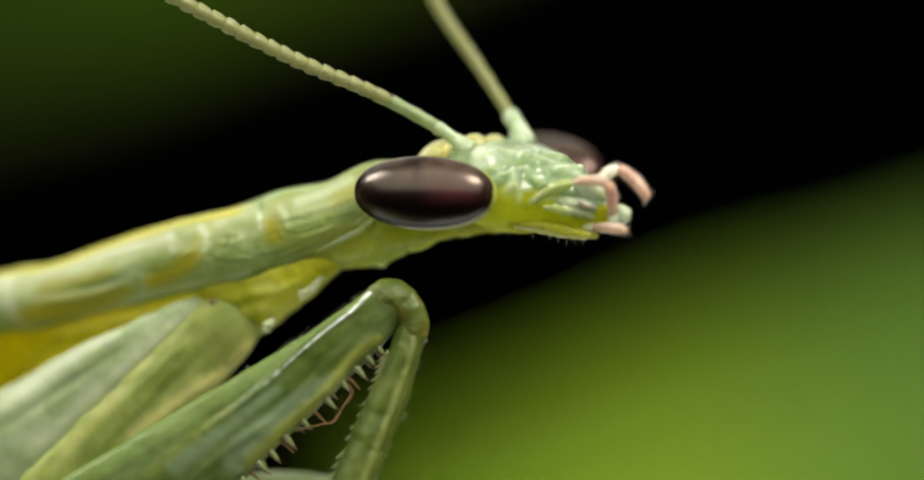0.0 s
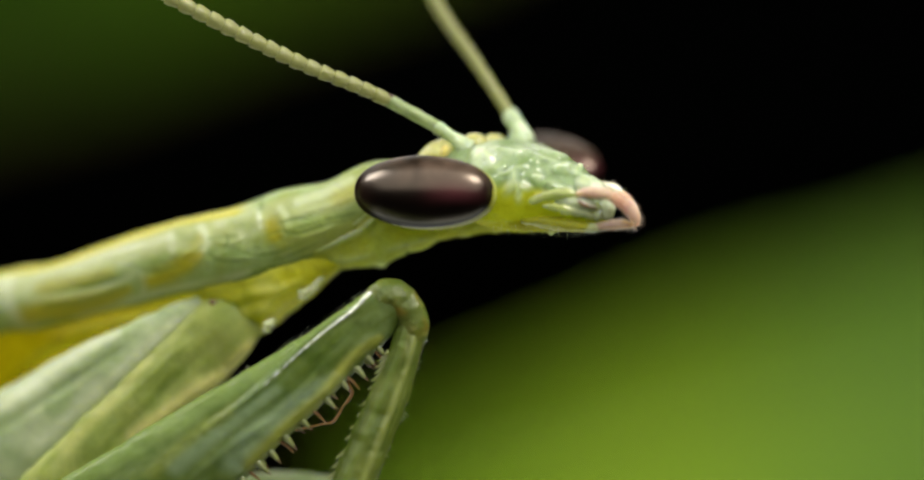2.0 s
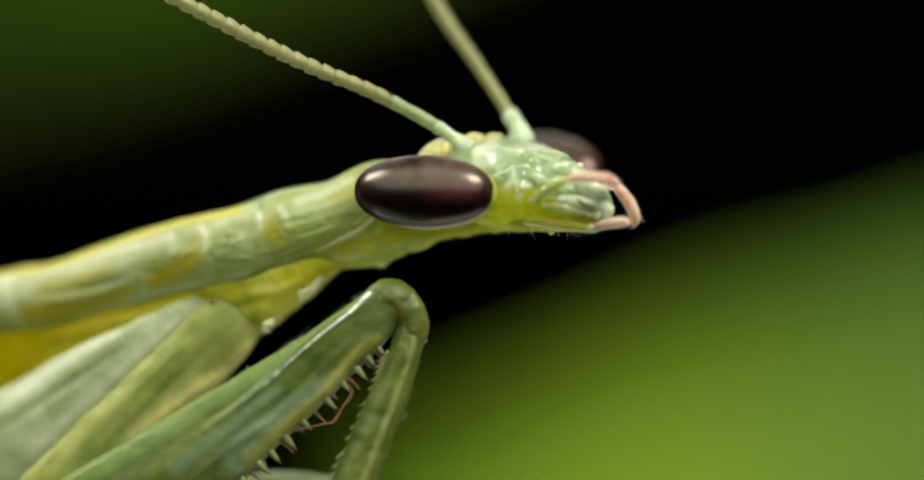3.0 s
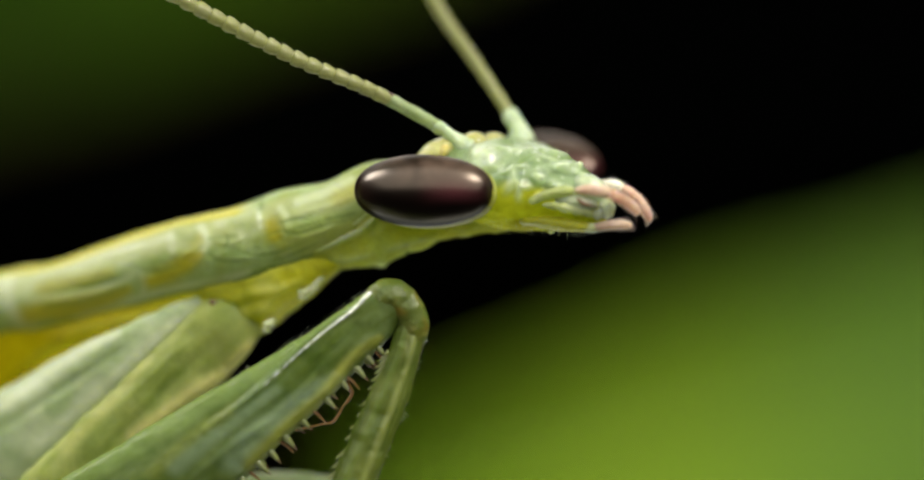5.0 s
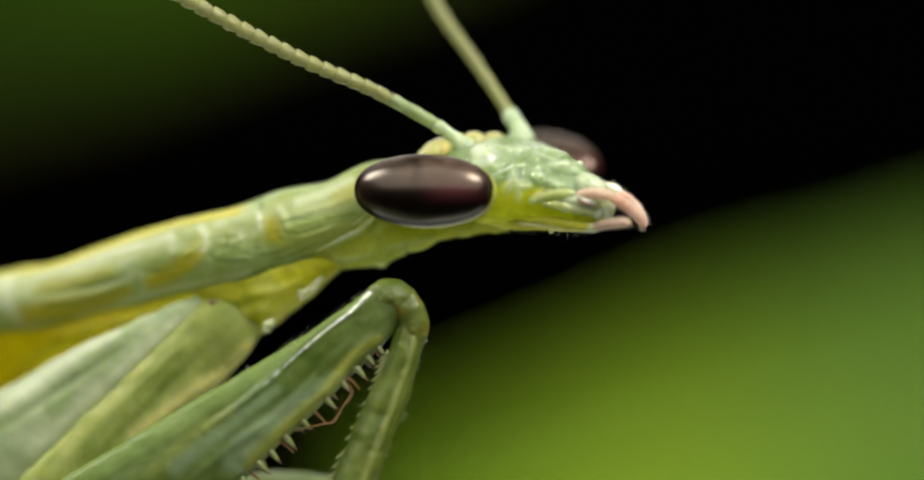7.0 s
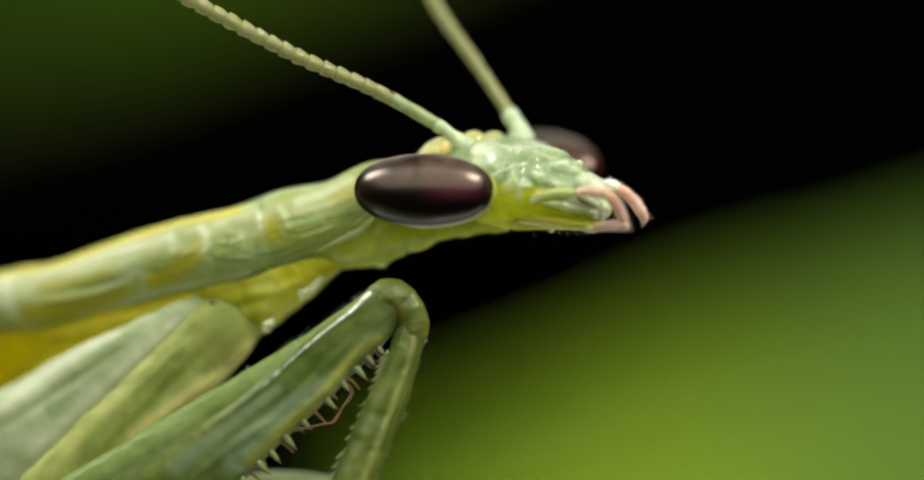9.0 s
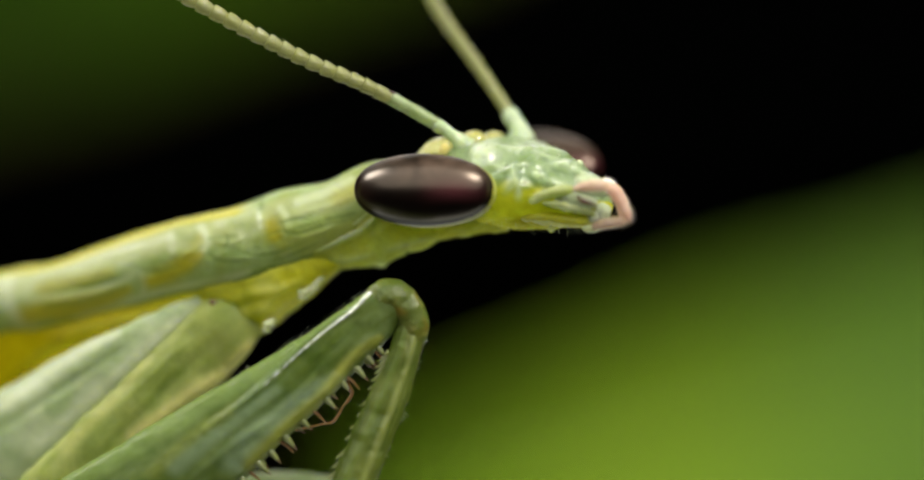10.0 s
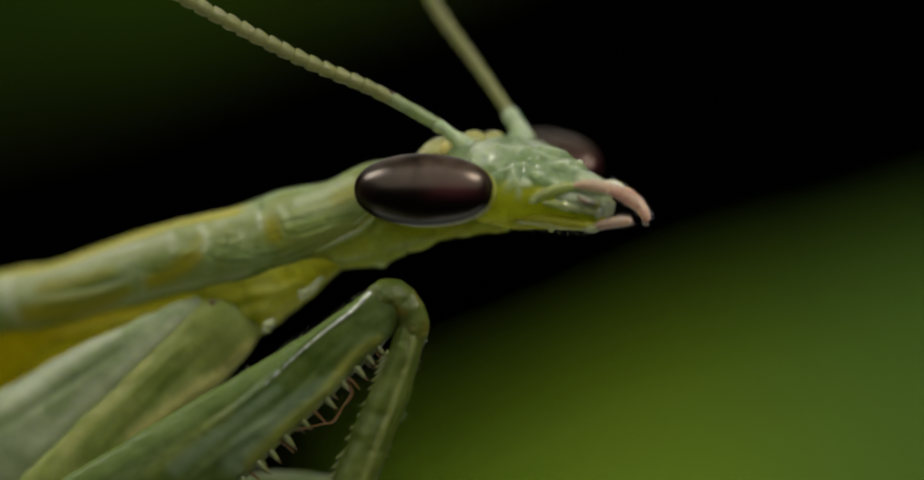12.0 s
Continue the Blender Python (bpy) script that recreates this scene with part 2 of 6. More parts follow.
def eye_skin():
    mat, nt, b = material("eye_skin")
    tx = nt.nodes.new("ShaderNodeTexCoord")
    sx = nt.nodes.new("ShaderNodeSeparateXYZ")
    nt.links.new(tx.outputs["Object"], sx.inputs[0])
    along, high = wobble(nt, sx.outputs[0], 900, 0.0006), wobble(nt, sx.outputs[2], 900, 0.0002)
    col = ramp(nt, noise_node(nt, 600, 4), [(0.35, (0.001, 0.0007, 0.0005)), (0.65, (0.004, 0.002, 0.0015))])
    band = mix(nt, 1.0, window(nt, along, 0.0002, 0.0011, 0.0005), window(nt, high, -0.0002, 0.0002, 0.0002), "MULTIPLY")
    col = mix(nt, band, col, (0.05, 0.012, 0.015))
    # mottled brown: the dome's soft reflection on the upper eye, painted into the colour
    painted_haze = ramp(nt, noise_node(nt, 1500, 4, 0.6, distort=0.5), [(0.38, (0.012, 0.008, 0.005)), (0.62, (0.07, 0.047, 0.033))])
    col = mix(nt, window(nt, high, 0.0003, 0.002, 0.0004), col, painted_haze)
    col = mix(nt, window(nt, along, -0.0022, -0.0012, 0.0003), col, (0.01, 0.004, 0.003))
    nt.links.new(col, b.inputs["Base Color"])
    b.inputs["Roughness"].default_value = 0.28
    lw = nt.nodes.new("ShaderNodeLayerWeight")
    lw.inputs["Blend"].default_value = 0.5
    gloss = nt.nodes.new("ShaderNodeMapRange")
    gloss.inputs[1].default_value, gloss.inputs[2].default_value, gloss.inputs[3].default_value, gloss.inputs[4].default_value = 0.34, 0.56, 0.64, 0.02
    nt.links.new(lw.outputs["Facing"], gloss.inputs[0])
    nt.links.new(gloss.outputs[0], b.inputs["Specular IOR Level"])
    b.inputs["Specular Tint"].default_value = (1, 0.8, 0.62, 1)
    b.inputs["Coat Weight"].default_value = 0.0
    b.inputs["Coat Roughness"].default_value = 0.15
    tc = nt.nodes.new("ShaderNodeTexCoord")
    vo = nt.nodes.new("ShaderNodeTexVoronoi")
    vo.inputs["Scale"].default_value = 28000
    nt.links.new(tc.outputs["Object"], vo.inputs["Vector"])
    bump(nt, b, [(noise_node(nt, 1200, 2), 0.15, 0.00004), (vo.outputs["Distance"], 0.05, 0.000006)])
    return mat


def leaf_skin(name, stops, rib, rim=None):
    """stops: the green along the blade, from stalk to tip; rib: the midrib; rim: a withered lower edge."""
    mat, nt, b = material(name)
    u, v = wobble(nt, uv_axis(nt, 0), 40, 0.5), wobble(nt, uv_axis(nt, 1), 20, 0.03)
    col = ramp(nt, u, stops)
    col = mix(nt, window(nt, v, 0.47, 0.53, 0.03), col, mix(nt, 0.5, col, rib))
    wv = nt.nodes.new("ShaderNodeTexWave")
    wv.inputs["Scale"].default_value = 5
    wv.inputs["Distortion"].default_value = 1.5
    tc = nt.nodes.new("ShaderNodeTexCoord")
    nt.links.new(tc.outputs["UV"], wv.inputs["Vector"])
    col = mix(nt, 0.25, col, ramp(nt, wv.outputs["Fac"], [(0, (0.6, 0.7, 0.4)), (1, (1, 1, 1))]), "MULTIPLY")
    if rim:
        col = mix(nt, window(nt, v, -0.2, 0.05, 0.05), col, rim)
    nt.links.new(col, b.inputs["Base Color"])
    b.inputs["Roughness"].default_value = 0.6
    b.inputs["Specular IOR Level"].default_value = 0.02
    b.inputs["Subsurface Weight"].default_value = 0.15
    b.inputs["Subsurface Radius"].default_value = (0.4, 0.6, 0.1)
    b.inputs["Subsurface Scale"].default_value = 0.001
    bump(nt, b, [(noise_node(nt, 900, 3), 0.3, 0.0002)])
    return mat


def soil_skin():
    mat, nt, b = material("soil")
    col = ramp(nt, noise_node(nt, 9, 8, 0.65), [(0.3, (0.015, 0.012, 0.008)), (0.7, (0.06, 0.045, 0.03))])
    nt.links.new(col, b.inputs["Base Color"])
    b.inputs["Roughness"].default_value = 0.95
    bump(nt, b, [(noise_node(nt, 60, 6), 0.8, 0.01)])
    return mat


def head_skin():
    """Wet mint green above, duller translucent yellow beneath."""
    mat, nt, b = material("head_skin")
    v = wobble(nt, uv_axis(nt, 1), 900, 0.1)
    col = ramp(nt, noise_node(nt, 1100, 5, 0.6, distort=0.5), [(0.3, (0.22, 0.33, 0.13)), (0.48, (0.3, 0.42, 0.2)), (0.62, (0.39, 0.51, 0.28)), (0.74, (0.52, 0.63, 0.38))])
    low = ramp(nt, noise_node(nt, 800, 4, 0.6), [(0.35, (0.56, 0.54, 0.012)), (0.6, (0.68, 0.66, 0.02)), (0.75, (0.66, 0.68, 0.09))])
    col = mix(nt, window(nt, v, 0.35, 0.79, 0.025), col, low)
    # whitish folds: wet highlights painted into the face colour
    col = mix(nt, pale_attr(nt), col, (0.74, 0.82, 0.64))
    nt.links.new(col, b.inputs["Base Color"])
    wet(b, 0.85, rough=0.3, coat=1.0, scale=0.0002)
    dry = nt.nodes.new("ShaderNodeMapRange")
    dry.inputs[3].default_value, dry.inputs[4].default_value = 1.0, 0.05
    nt.links.new(window(nt, uv_axis(nt, 1), 0.3, 0.76, 0.04), dry.inputs[0])
    nt.links.new(dry.outputs[0], b.inputs["Coat Weight"])
    mild = nt.nodes.new("ShaderNodeMath")
    mild.operation = "MULTIPLY"
    mild.inputs[1].default_value = 0.35
    nt.links.new(dry.outputs[0], mild.inputs[0])
    nt.links.new(mild.outputs[0], b.inputs["Specular IOR Level"])
    lantern(nt, b, col, 0.58)
    bump(nt, b, [(noise_node(nt, 1900, 3, distort=0.8), 0.7, 0.00012), (noise_node(nt, 6500, 4), 0.5, 0.00004)])
    return mat


HEAD_SKIN = head_skin()
LEG_SKIN = streak_skin("leg_skin", [(0.3, (0.1, 0.145, 0.025)), (0.45, (0.15, 0.2, 0.045)), (0.58, (0.18, 0.24, 0.08)), (0.72, (0.27, 0.32, 0.12))], 4, 9,
                       [(0.86, 1.1, (0.2, 0.28, 0.08)), (-0.1, 0.05, (0.2, 0.28, 0.08))], 0.42, 0.04, relief=0.2, pale_col=(0.44, 0.56, 0.4))
SHIN_SKIN = streak_skin("shin_skin", [(0.3, (0.12, 0.16, 0.025)), (0.5, (0.18, 0.23, 0.05)), (0.7, (0.29, 0.31, 0.09))], 3, 11, [(0.66, 0.72, (0.4, 0.44, 0.15)), (0.78, 0.83, (0.2, 0.27, 0.06))])
COXA_SKIN = streak_skin("coxa_skin", [(0.3, (0.31, 0.36, 0.1)), (0.5, (0.39, 0.43, 0.14)), (0.7, (0.47, 0.5, 0.19))], 2, 5, [], 0.4, 0.0, glow=0.55, relief=0.3, pale_col=(0.86, 0.78, 0.36))
PALE_COXA_SKIN = streak_skin("pale_coxa_skin", [(0.3, (0.43, 0.49, 0.29)), (0.5, (0.52, 0.58, 0.38)), (0.7, (0.6, 0.65, 0.46))], 2, 5, [], 0.4, 0.0, relief=0.3, pale_col=(0.74, 0.77, 0.6))
NECK_SKIN = cuticle("neck_skin", [(0.3, (0.58, 0.6, 0.06)), (0.45, (0.7, 0.71, 0.1)), (0.58, (0.66, 0.72, 0.16)), (0.72, (0.64, 0.74, 0.25))], 600, 7000, relief=0.00004, ssscale=0.0005, rough=0.5, coat=0.0, gloss=0.03, glow=0.62, pale_col=(0.66, 0.78, 0.56))
PRONOTUM_SKIN = pronotum_skin()
STERNUM_SKIN = sternum_skin()
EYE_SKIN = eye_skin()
LEAF_LIGHT = leaf_skin("leaf_light", [(0.2, (0.08, 0.15, 0.027)), (0.5, (0.08, 0.15, 0.022)), (0.66, (0.113, 0.188, 0.014)), (0.8, (0.128, 0.202, 0.012)), (1.0, (0.112, 0.184, 0.012))], (0.2, 0.3, 0.08))
# the leaf's shade is put into the greens, deeper towards the stalk
LEAF_SHADED = leaf_skin("leaf_shaded", [(0.2, (0.01, 0.021, 0.001)), (0.4, (0.014, 0.035, 0.001)), (0.6, (0.022, 0.054, 0.0013)), (0.8, (0.036, 0.056, 0.005))], (0.024, 0.06, 0.005), (0.034, 0.024, 0.006))
SOIL = soil_skin()

# ---- builders: lengths of the insect in millimetres ----
MM = 0.001
ORIGIN = {}


def part(name, bm, mat, parent=None, label="", origin=(0, 0, 0), smooth=True):
    """Links a bmesh, built in the insect's space, as one mesh under a thing or a part, turning about origin."""
    o = Vector(origin) * MM
    bm.normal_update()
    for v in bm.verts:
        v.co -= o
    for f in bm.faces:
        f.smooth = smooth
    me = bpy.data.meshes.new(name)
    bm.to_mesh(me)
    bm.free()
    me.materials.append(mat)
    ob = new(name, me)
    ob.parent = parent
    ob.location = o - ORIGIN.get(parent, Vector())
    ORIGIN[ob] = o
    if label:
        tagged(ob, label)
    return ob


def spline(pts, n):
    """n points on a Catmull-Rom curve through the tuples pts."""
    p = [np.array(q, float) for q in pts]
    p = [2 * p[0] - p[1], *p, 2 * p[-1] - p[-2]]
    out = []
    for i in range(n):
        s = i / (n - 1) * (len(p) - 3)
        k = min(int(s), len(p) - 4)
        t = s - k
        a, b, c, d = p[k:k + 4]
        out.append(0.5 * (2 * b + (c - a) * t + (2 * a - 5 * b + 4 * c - d) * t * t + (3 * b - a - 3 * c + d) * t ** 3))
    return out


def roughen(bm, amp, size, octaves=3):
    """Uneven skin: verts moved along their normals by amp mm over lumps of size mm."""
    bm.normal_update()
    for v in bm.verts:
        v.co += v.normal * (amp * MM * noise.fractal(v.co / (size * MM), 0.8, 2.0, octaves))


def tube(path, radii, side=(0, 1, 0), rings=48, seg=36, ridges=(), lump=(0, 1), power=1.0, bm=None):
    """A closed sleeve along path. radii: half height and half depth at each point; ridges: (angle in turns, height, width);
    power under 1 makes the section boxy, over 1 lens-shaped."""
    bm = bm or bmesh.new()
    uvl = bm.loops.layers.uv.verify()
    c = spline(path, rings)
    r = spline(radii, rings)
    sd = Vector(side).normalized()
    rows, up_last = [], None
    first = len(bm.verts)
    for i in range(rings):
        t = Vector(c[min(i + 1, rings - 1)] - c[max(i - 1, 0)]).normalized()
        s2 = (sd - t * sd.dot(t) * (1 if abs(sd.y) > 0.99 else 0)).normalized()
        up = s2.cross(t).normalized()
        if up_last is None:
            if up.z < 0:
                up = -up
        elif up.dot(up_last) < 0:
            up = -up
        up_last = up
        row = []
        for j in range(seg):
            a = 2 * math.pi * j / seg
            ca, sa = math.cos(a), math.sin(a)
            k = 1.0
            for ang, h, w in ridges:
                dd = (j / seg - ang + 0.5) % 1 - 0.5
                k += h * math.exp(-(dd / w) ** 2)
            ca, sa = [math.copysign(abs(q) ** power, q) * k for q in (ca, sa)]
            row.append(bm.verts.new((Vector(c[i]) + up * (max(r[i][0], 0.002) * ca) + s2 * (max(r[i][1], 0.002) * sa)) * MM))
        rows.append(row)
    for i in range(rings - 1):
        for j in range(seg):
            f = bm.faces.new((rows[i][j], rows[i][(j + 1) % seg], rows[i + 1][(j + 1) % seg], rows[i + 1][j]))
            for l, (u, v) in zip(f.loops, ((i, j), (i, j + 1), (i + 1, j + 1), (i + 1, j))):
                l[uvl].uv = (u / (rings - 1), v / seg)
    bm.faces.new(rows[0])
    bm.faces.new(rows[-1][::-1])
    bmesh.ops.recalc_face_normals(bm, faces=bm.faces)
    if lump[0]:
        roughen(bm, *lump)
    return bm


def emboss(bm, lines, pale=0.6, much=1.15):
    """Folds raised out of the near skin: (points of the side view, height, width), in mm. Ridges are also painted paler
    as highlights, grooves darker as shade.
    """
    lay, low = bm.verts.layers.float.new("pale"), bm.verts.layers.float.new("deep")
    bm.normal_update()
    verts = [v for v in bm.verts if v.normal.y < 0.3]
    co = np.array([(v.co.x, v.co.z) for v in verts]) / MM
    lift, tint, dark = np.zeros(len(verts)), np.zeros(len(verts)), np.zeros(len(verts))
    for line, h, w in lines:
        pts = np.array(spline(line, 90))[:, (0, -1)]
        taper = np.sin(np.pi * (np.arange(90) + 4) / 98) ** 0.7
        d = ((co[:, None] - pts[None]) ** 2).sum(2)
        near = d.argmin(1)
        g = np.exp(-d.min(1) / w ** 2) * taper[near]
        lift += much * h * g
        # ridge highlight and groove shade written into the colour layers
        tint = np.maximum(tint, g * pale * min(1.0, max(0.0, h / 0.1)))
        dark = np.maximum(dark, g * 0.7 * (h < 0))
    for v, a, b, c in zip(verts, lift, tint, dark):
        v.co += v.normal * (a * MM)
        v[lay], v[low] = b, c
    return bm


def stain(bm, **marks):
    """Markings in the near skin, each kept in a layer of its name: strokes of (along, width, height) in the side view, with a strength."""
    bm.normal_update()
    for name in marks:
        bm.verts.layers.float.get(name) or bm.verts.layers.float.new(name)
    verts = [v for v in bm.verts if v.normal.y < 0.35]
    co = np.array([(v.co.x, v.co.z) for v in verts]) / MM
    for name, strokes in marks.items():
        lay = bm.verts.layers.float.get(name)
        tint = np.array([v[lay] for v in verts])
        for line, strength in strokes:
            pts = np.array(spline(line, 80))
            d = ((co[:, None] - pts[None, :, (0, 2)]) ** 2).sum(2) / pts[None, :, 1] ** 2
            tint = np.maximum(tint, strength * np.exp(-d.min(1) ** 1.3))
        for v, a in zip(verts, tint):
            v[lay] = a
    return bm


def ball(centre, axes, nu=32, nv=20, bm=None, power=1.0):
    """An ellipsoid with the three half axes given, in mm."""
    bm = bm or bmesh.new()
    uvl = bm.loops.layers.uv.verify()
    c = Vector(centre)
    ax = [Vector(a) for a in axes]
    rows = []
    for i in range(1, nv):
        th = math.pi * i / nv
        row = []
        for j in range(nu):
            ph = 2 * math.pi * j / nu
            row.append(bm.verts.new((c + ax[0] * math.cos(th) + (ax[1] * math.cos(ph) + ax[2] * math.sin(ph)) * math.sin(th) ** power) * MM))
        rows.append(row)
    ends = [bm.verts.new((c + ax[0]) * MM), bm.verts.new((c - ax[0]) * MM)]
    for i in range(nv - 2):
        for j in range(nu):
            f = bm.faces.new((rows[i][j], rows[i][(j + 1) % nu], rows[i + 1][(j + 1) % nu], rows[i + 1][j]))
            for l in f.loops:
                l[uvl].uv = (i / nv, j / nu)
    for j in range(nu):
        bm.faces.new((ends[0], rows[0][(j + 1) % nu], rows[0][j]))
        bm.faces.new((ends[1], rows[-1][j], rows[-1][(j + 1) % nu]))
    bmesh.ops.recalc_face_normals(bm, faces=bm.faces)
    return bm


def spike(bm, base, tip, r, bend=0.0, seg=8, rings=5, power=0.8):
    """A curved thorn from base to tip."""
    a, b = Vector(base), Vector(tip)
    t = (b - a).normalized()
    s = t.cross(Vector((0, 1, 0.1))).normalized()
    q = t.cross(s)
    rows = []
    for i in range(rings):
        f = i / rings
        mid = a.lerp(b, f) + s * (bend * math.sin(math.pi * f))
        rr = r * (1 - f) ** power
        rows.append([bm.verts.new((mid + (s * math.cos(2 * math.pi * j / seg) + q * math.sin(2 * math.pi * j / seg)) * rr) * MM) for j in range(seg)])
    end = bm.verts.new(b * MM)
    for i in range(rings - 1):
        for j in range(seg):
            bm.faces.new((rows[i][j], rows[i][(j + 1) % seg], rows[i + 1][(j + 1) % seg], rows[i + 1][j]))
    for j in range(seg):
        bm.faces.new((rows[-1][j], rows[-1][(j + 1) % seg], end))
    bm.faces.new(rows[0][::-1])
    return bm


def skin_tree(ob):
    """A search tree of a part's surface, in the insect's space."""
    o = ORIGIN[ob]
    return BVHTree.FromPolygons([v.co + o for v in ob.data.vertices], [tuple(f.vertices) for f in ob.data.polygons])


def setae(ob, mat, count, length, lean, seed, lo, hi, thick=0.0034, edge=1.0):
    """Fine hairs rooted in the skin of a part, between the corners lo and hi (mm), leaning one way."""
    rnd = random.Random(seed)
    bm = bmesh.new()
    o = ORIGIN[ob]
    faces = [f for f in ob.data.polygons if all(min(a, b) <= c / MM <= max(a, b) for a, b, c in zip(lo, hi, f.center + o)) and abs(f.normal.y) < edge]
    for f in rnd.choices(faces, k=count) if faces else ():
        p = (f.center + o) / MM
        d = (f.normal + Vector(lean) + Vector([rnd.uniform(-0.35, 0.35) for _ in range(3)])).normalized()
        size = length * rnd.uniform(0.4, 1.1)
        spike(bm, p - d * 0.01, p + d * size, thick, size * 0.12 * rnd.uniform(-1, 1), 4, 3)
    return tagged(part("setae", bm, mat, ob), kind="stuff")


# ---- ground and the leaves behind ----
def ground():
    bm = bmesh.new()
    n, size = 60, 40.0
    grid = [[bm.verts.new((x, y, 0.004 * noise.noise((x * 3, y * 3, 0)))) for x in np.linspace(-1, 1, n) ** 3 * size] for y in np.linspace(-1, 1, n) ** 3 * size]
    for i in range(n - 1):
        for j in range(n - 1):
            bm.faces.new((grid[i][j], grid[i][j + 1], grid[i + 1][j + 1], grid[i + 1][j]))
    return tagged(part("ground", bm, SOIL), "dark bare soil of the undergrowth at night", "ground", kind="structure")


ground()


def leaf(parent, name, base, tip, across, half, low, curl, mat, label):
    """A lanceolate blade from base to tip (metres), with a raised midrib, an upper rim curled over and a wavy edge; low: how much wider the lower half is. It has thickness."""
    bm = bmesh.new()
    uvl = bm.loops.layers.uv.verify()
    a, b, w = Vector(base), Vector(tip), Vector(across).normalized()
    n = (b - a).cross(w).normalized()
    if n.y > 0:
        n = -n
    nu, nv = 60, 29
    layers = []
    for side in (0, 1):
        grid = []
        for i in range(nu):
            t = i / (nu - 1)
            width = half * (math.sin(math.pi * min(1, t ** 0.72)) ** 0.75 + 0.02)
            row = []
            for j in range(nv):
                s = 2 * j / (nv - 1) - 1
                h = curl * (abs(s) ** 1.6 if s > 0 else 0.2 * s * s) + 0.0003 * math.exp(-(s / 0.06) ** 2) + 0.0003 * math.sin(t * 26 + s * 2) * abs(s)
                h -= 0.12 * (b - a).length * (t - 0.5) ** 2
                h += 0.00015 * abs(math.sin(t * 60 - abs(s) * 9)) * (1 - abs(s))
                row.append(bm.verts.new(a.lerp(b, t) + w * (s * width * (1 if s > 0 else low)) + n * (h - side * 0.0004)))
            grid.append(row)
        for i in range(nu - 1):
            for j in range(nv - 1):
                q = (grid[i][j], grid[i][j + 1], grid[i + 1][j + 1], grid[i + 1][j])
                f = bm.faces.new(q if side == 0 else q[::-1])
                idx = ((i, j), (i, j + 1), (i + 1, j + 1), (i + 1, j))
                for l, (u, v) in zip(f.loops, idx if side == 0 else idx[::-1]):
                    l[uvl].uv = (u / (nu - 1), v / (nv - 1))
        layers.append(grid)
    for i in range(nu - 1):
        for j in (0, nv - 1):
            bm.faces.new((layers[0][i][j], layers[0][i + 1][j], layers[1][i + 1][j], layers[1][i][j]))
    bmesh.ops.recalc_face_normals(bm, faces=bm.faces)
    return part(name, bm, mat, parent, label)


def plant(name, foot, leaf_base, leaf_tip, across, half, low, curl, mat, label):
    thing = tagged(new(name), label, "plant")
    bm = bmesh.new()
    f, b = Vector(foot) * 1000, Vector(leaf_base) * 1000
    mid = Vector((f.x, f.y, b.z * 0.7))
    tube([f, mid, b.lerp(mid, 0.2), b], [(2.5, 2.5), (1.6, 1.6), (0.8, 0.8), (0.4, 0.4)], rings=24, seg=12, bm=bm)
    part("stem", bm, mat, thing)
    leaf(thing, "leaf_blade", leaf_base, leaf_tip, across, half, low, curl, mat, "")
    return thing


plant("leafy_plant", (0.1, 0.12, -0.004), (0.0627, 0.103, 0.2951), (-0.0060, 0.085, 0.2851), (0.0, 0.75, 0.66), 0.0092, 1.4, 0.006, LEAF_LIGHT,
      "plant with one broad bright yellow-green leaf")
plant("shrub", (-0.12, 0.14, -0.004), (-0.0668, 0.12, 0.3094), (0.0165, 0.12, 0.3293), (-0.25, 0.3, 1.0), 0.0092, 1.0, 0.001, LEAF_SHADED,
      "shrub with a long leaf whose green has deep shade painted in")


def bare_stem():
    thing = tagged(new("plant_stem"), "upright green plant stem that the mantis clings to", "plant")
    part("stem", tube([(-15.5, 4.4, -4), (-15.2, 4.4, 150), (-14.6, 4.4, 290), (-14.3, 4.4, 330)], [(2.0, 2.0), (1.7, 1.7), (1.4, 1.4), (0.9, 0.9)], rings=40, seg=20, lump=(0.1, 4)), LEAF_LIGHT, thing)
    return thing


bare_stem()

# ---- the mantis ----
mantis = tagged(new("praying_mantis"), "pale green and yellow praying mantis with dark purple eyes", "insect")
mantis.location = (0, 0, 0.3)
SKULL = (-2.50, 0.60, 0.61)


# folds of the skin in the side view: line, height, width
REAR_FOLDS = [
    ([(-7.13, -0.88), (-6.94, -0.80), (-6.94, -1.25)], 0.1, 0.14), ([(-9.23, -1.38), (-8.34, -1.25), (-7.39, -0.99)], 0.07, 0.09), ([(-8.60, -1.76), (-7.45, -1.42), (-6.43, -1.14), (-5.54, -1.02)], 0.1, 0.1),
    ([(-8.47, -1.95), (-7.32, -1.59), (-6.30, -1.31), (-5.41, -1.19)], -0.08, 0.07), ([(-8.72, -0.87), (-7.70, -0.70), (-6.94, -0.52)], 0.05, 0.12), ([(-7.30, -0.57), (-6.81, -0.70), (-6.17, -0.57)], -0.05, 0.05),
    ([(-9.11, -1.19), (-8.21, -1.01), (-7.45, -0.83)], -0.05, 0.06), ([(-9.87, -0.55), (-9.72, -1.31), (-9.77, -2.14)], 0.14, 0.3)]
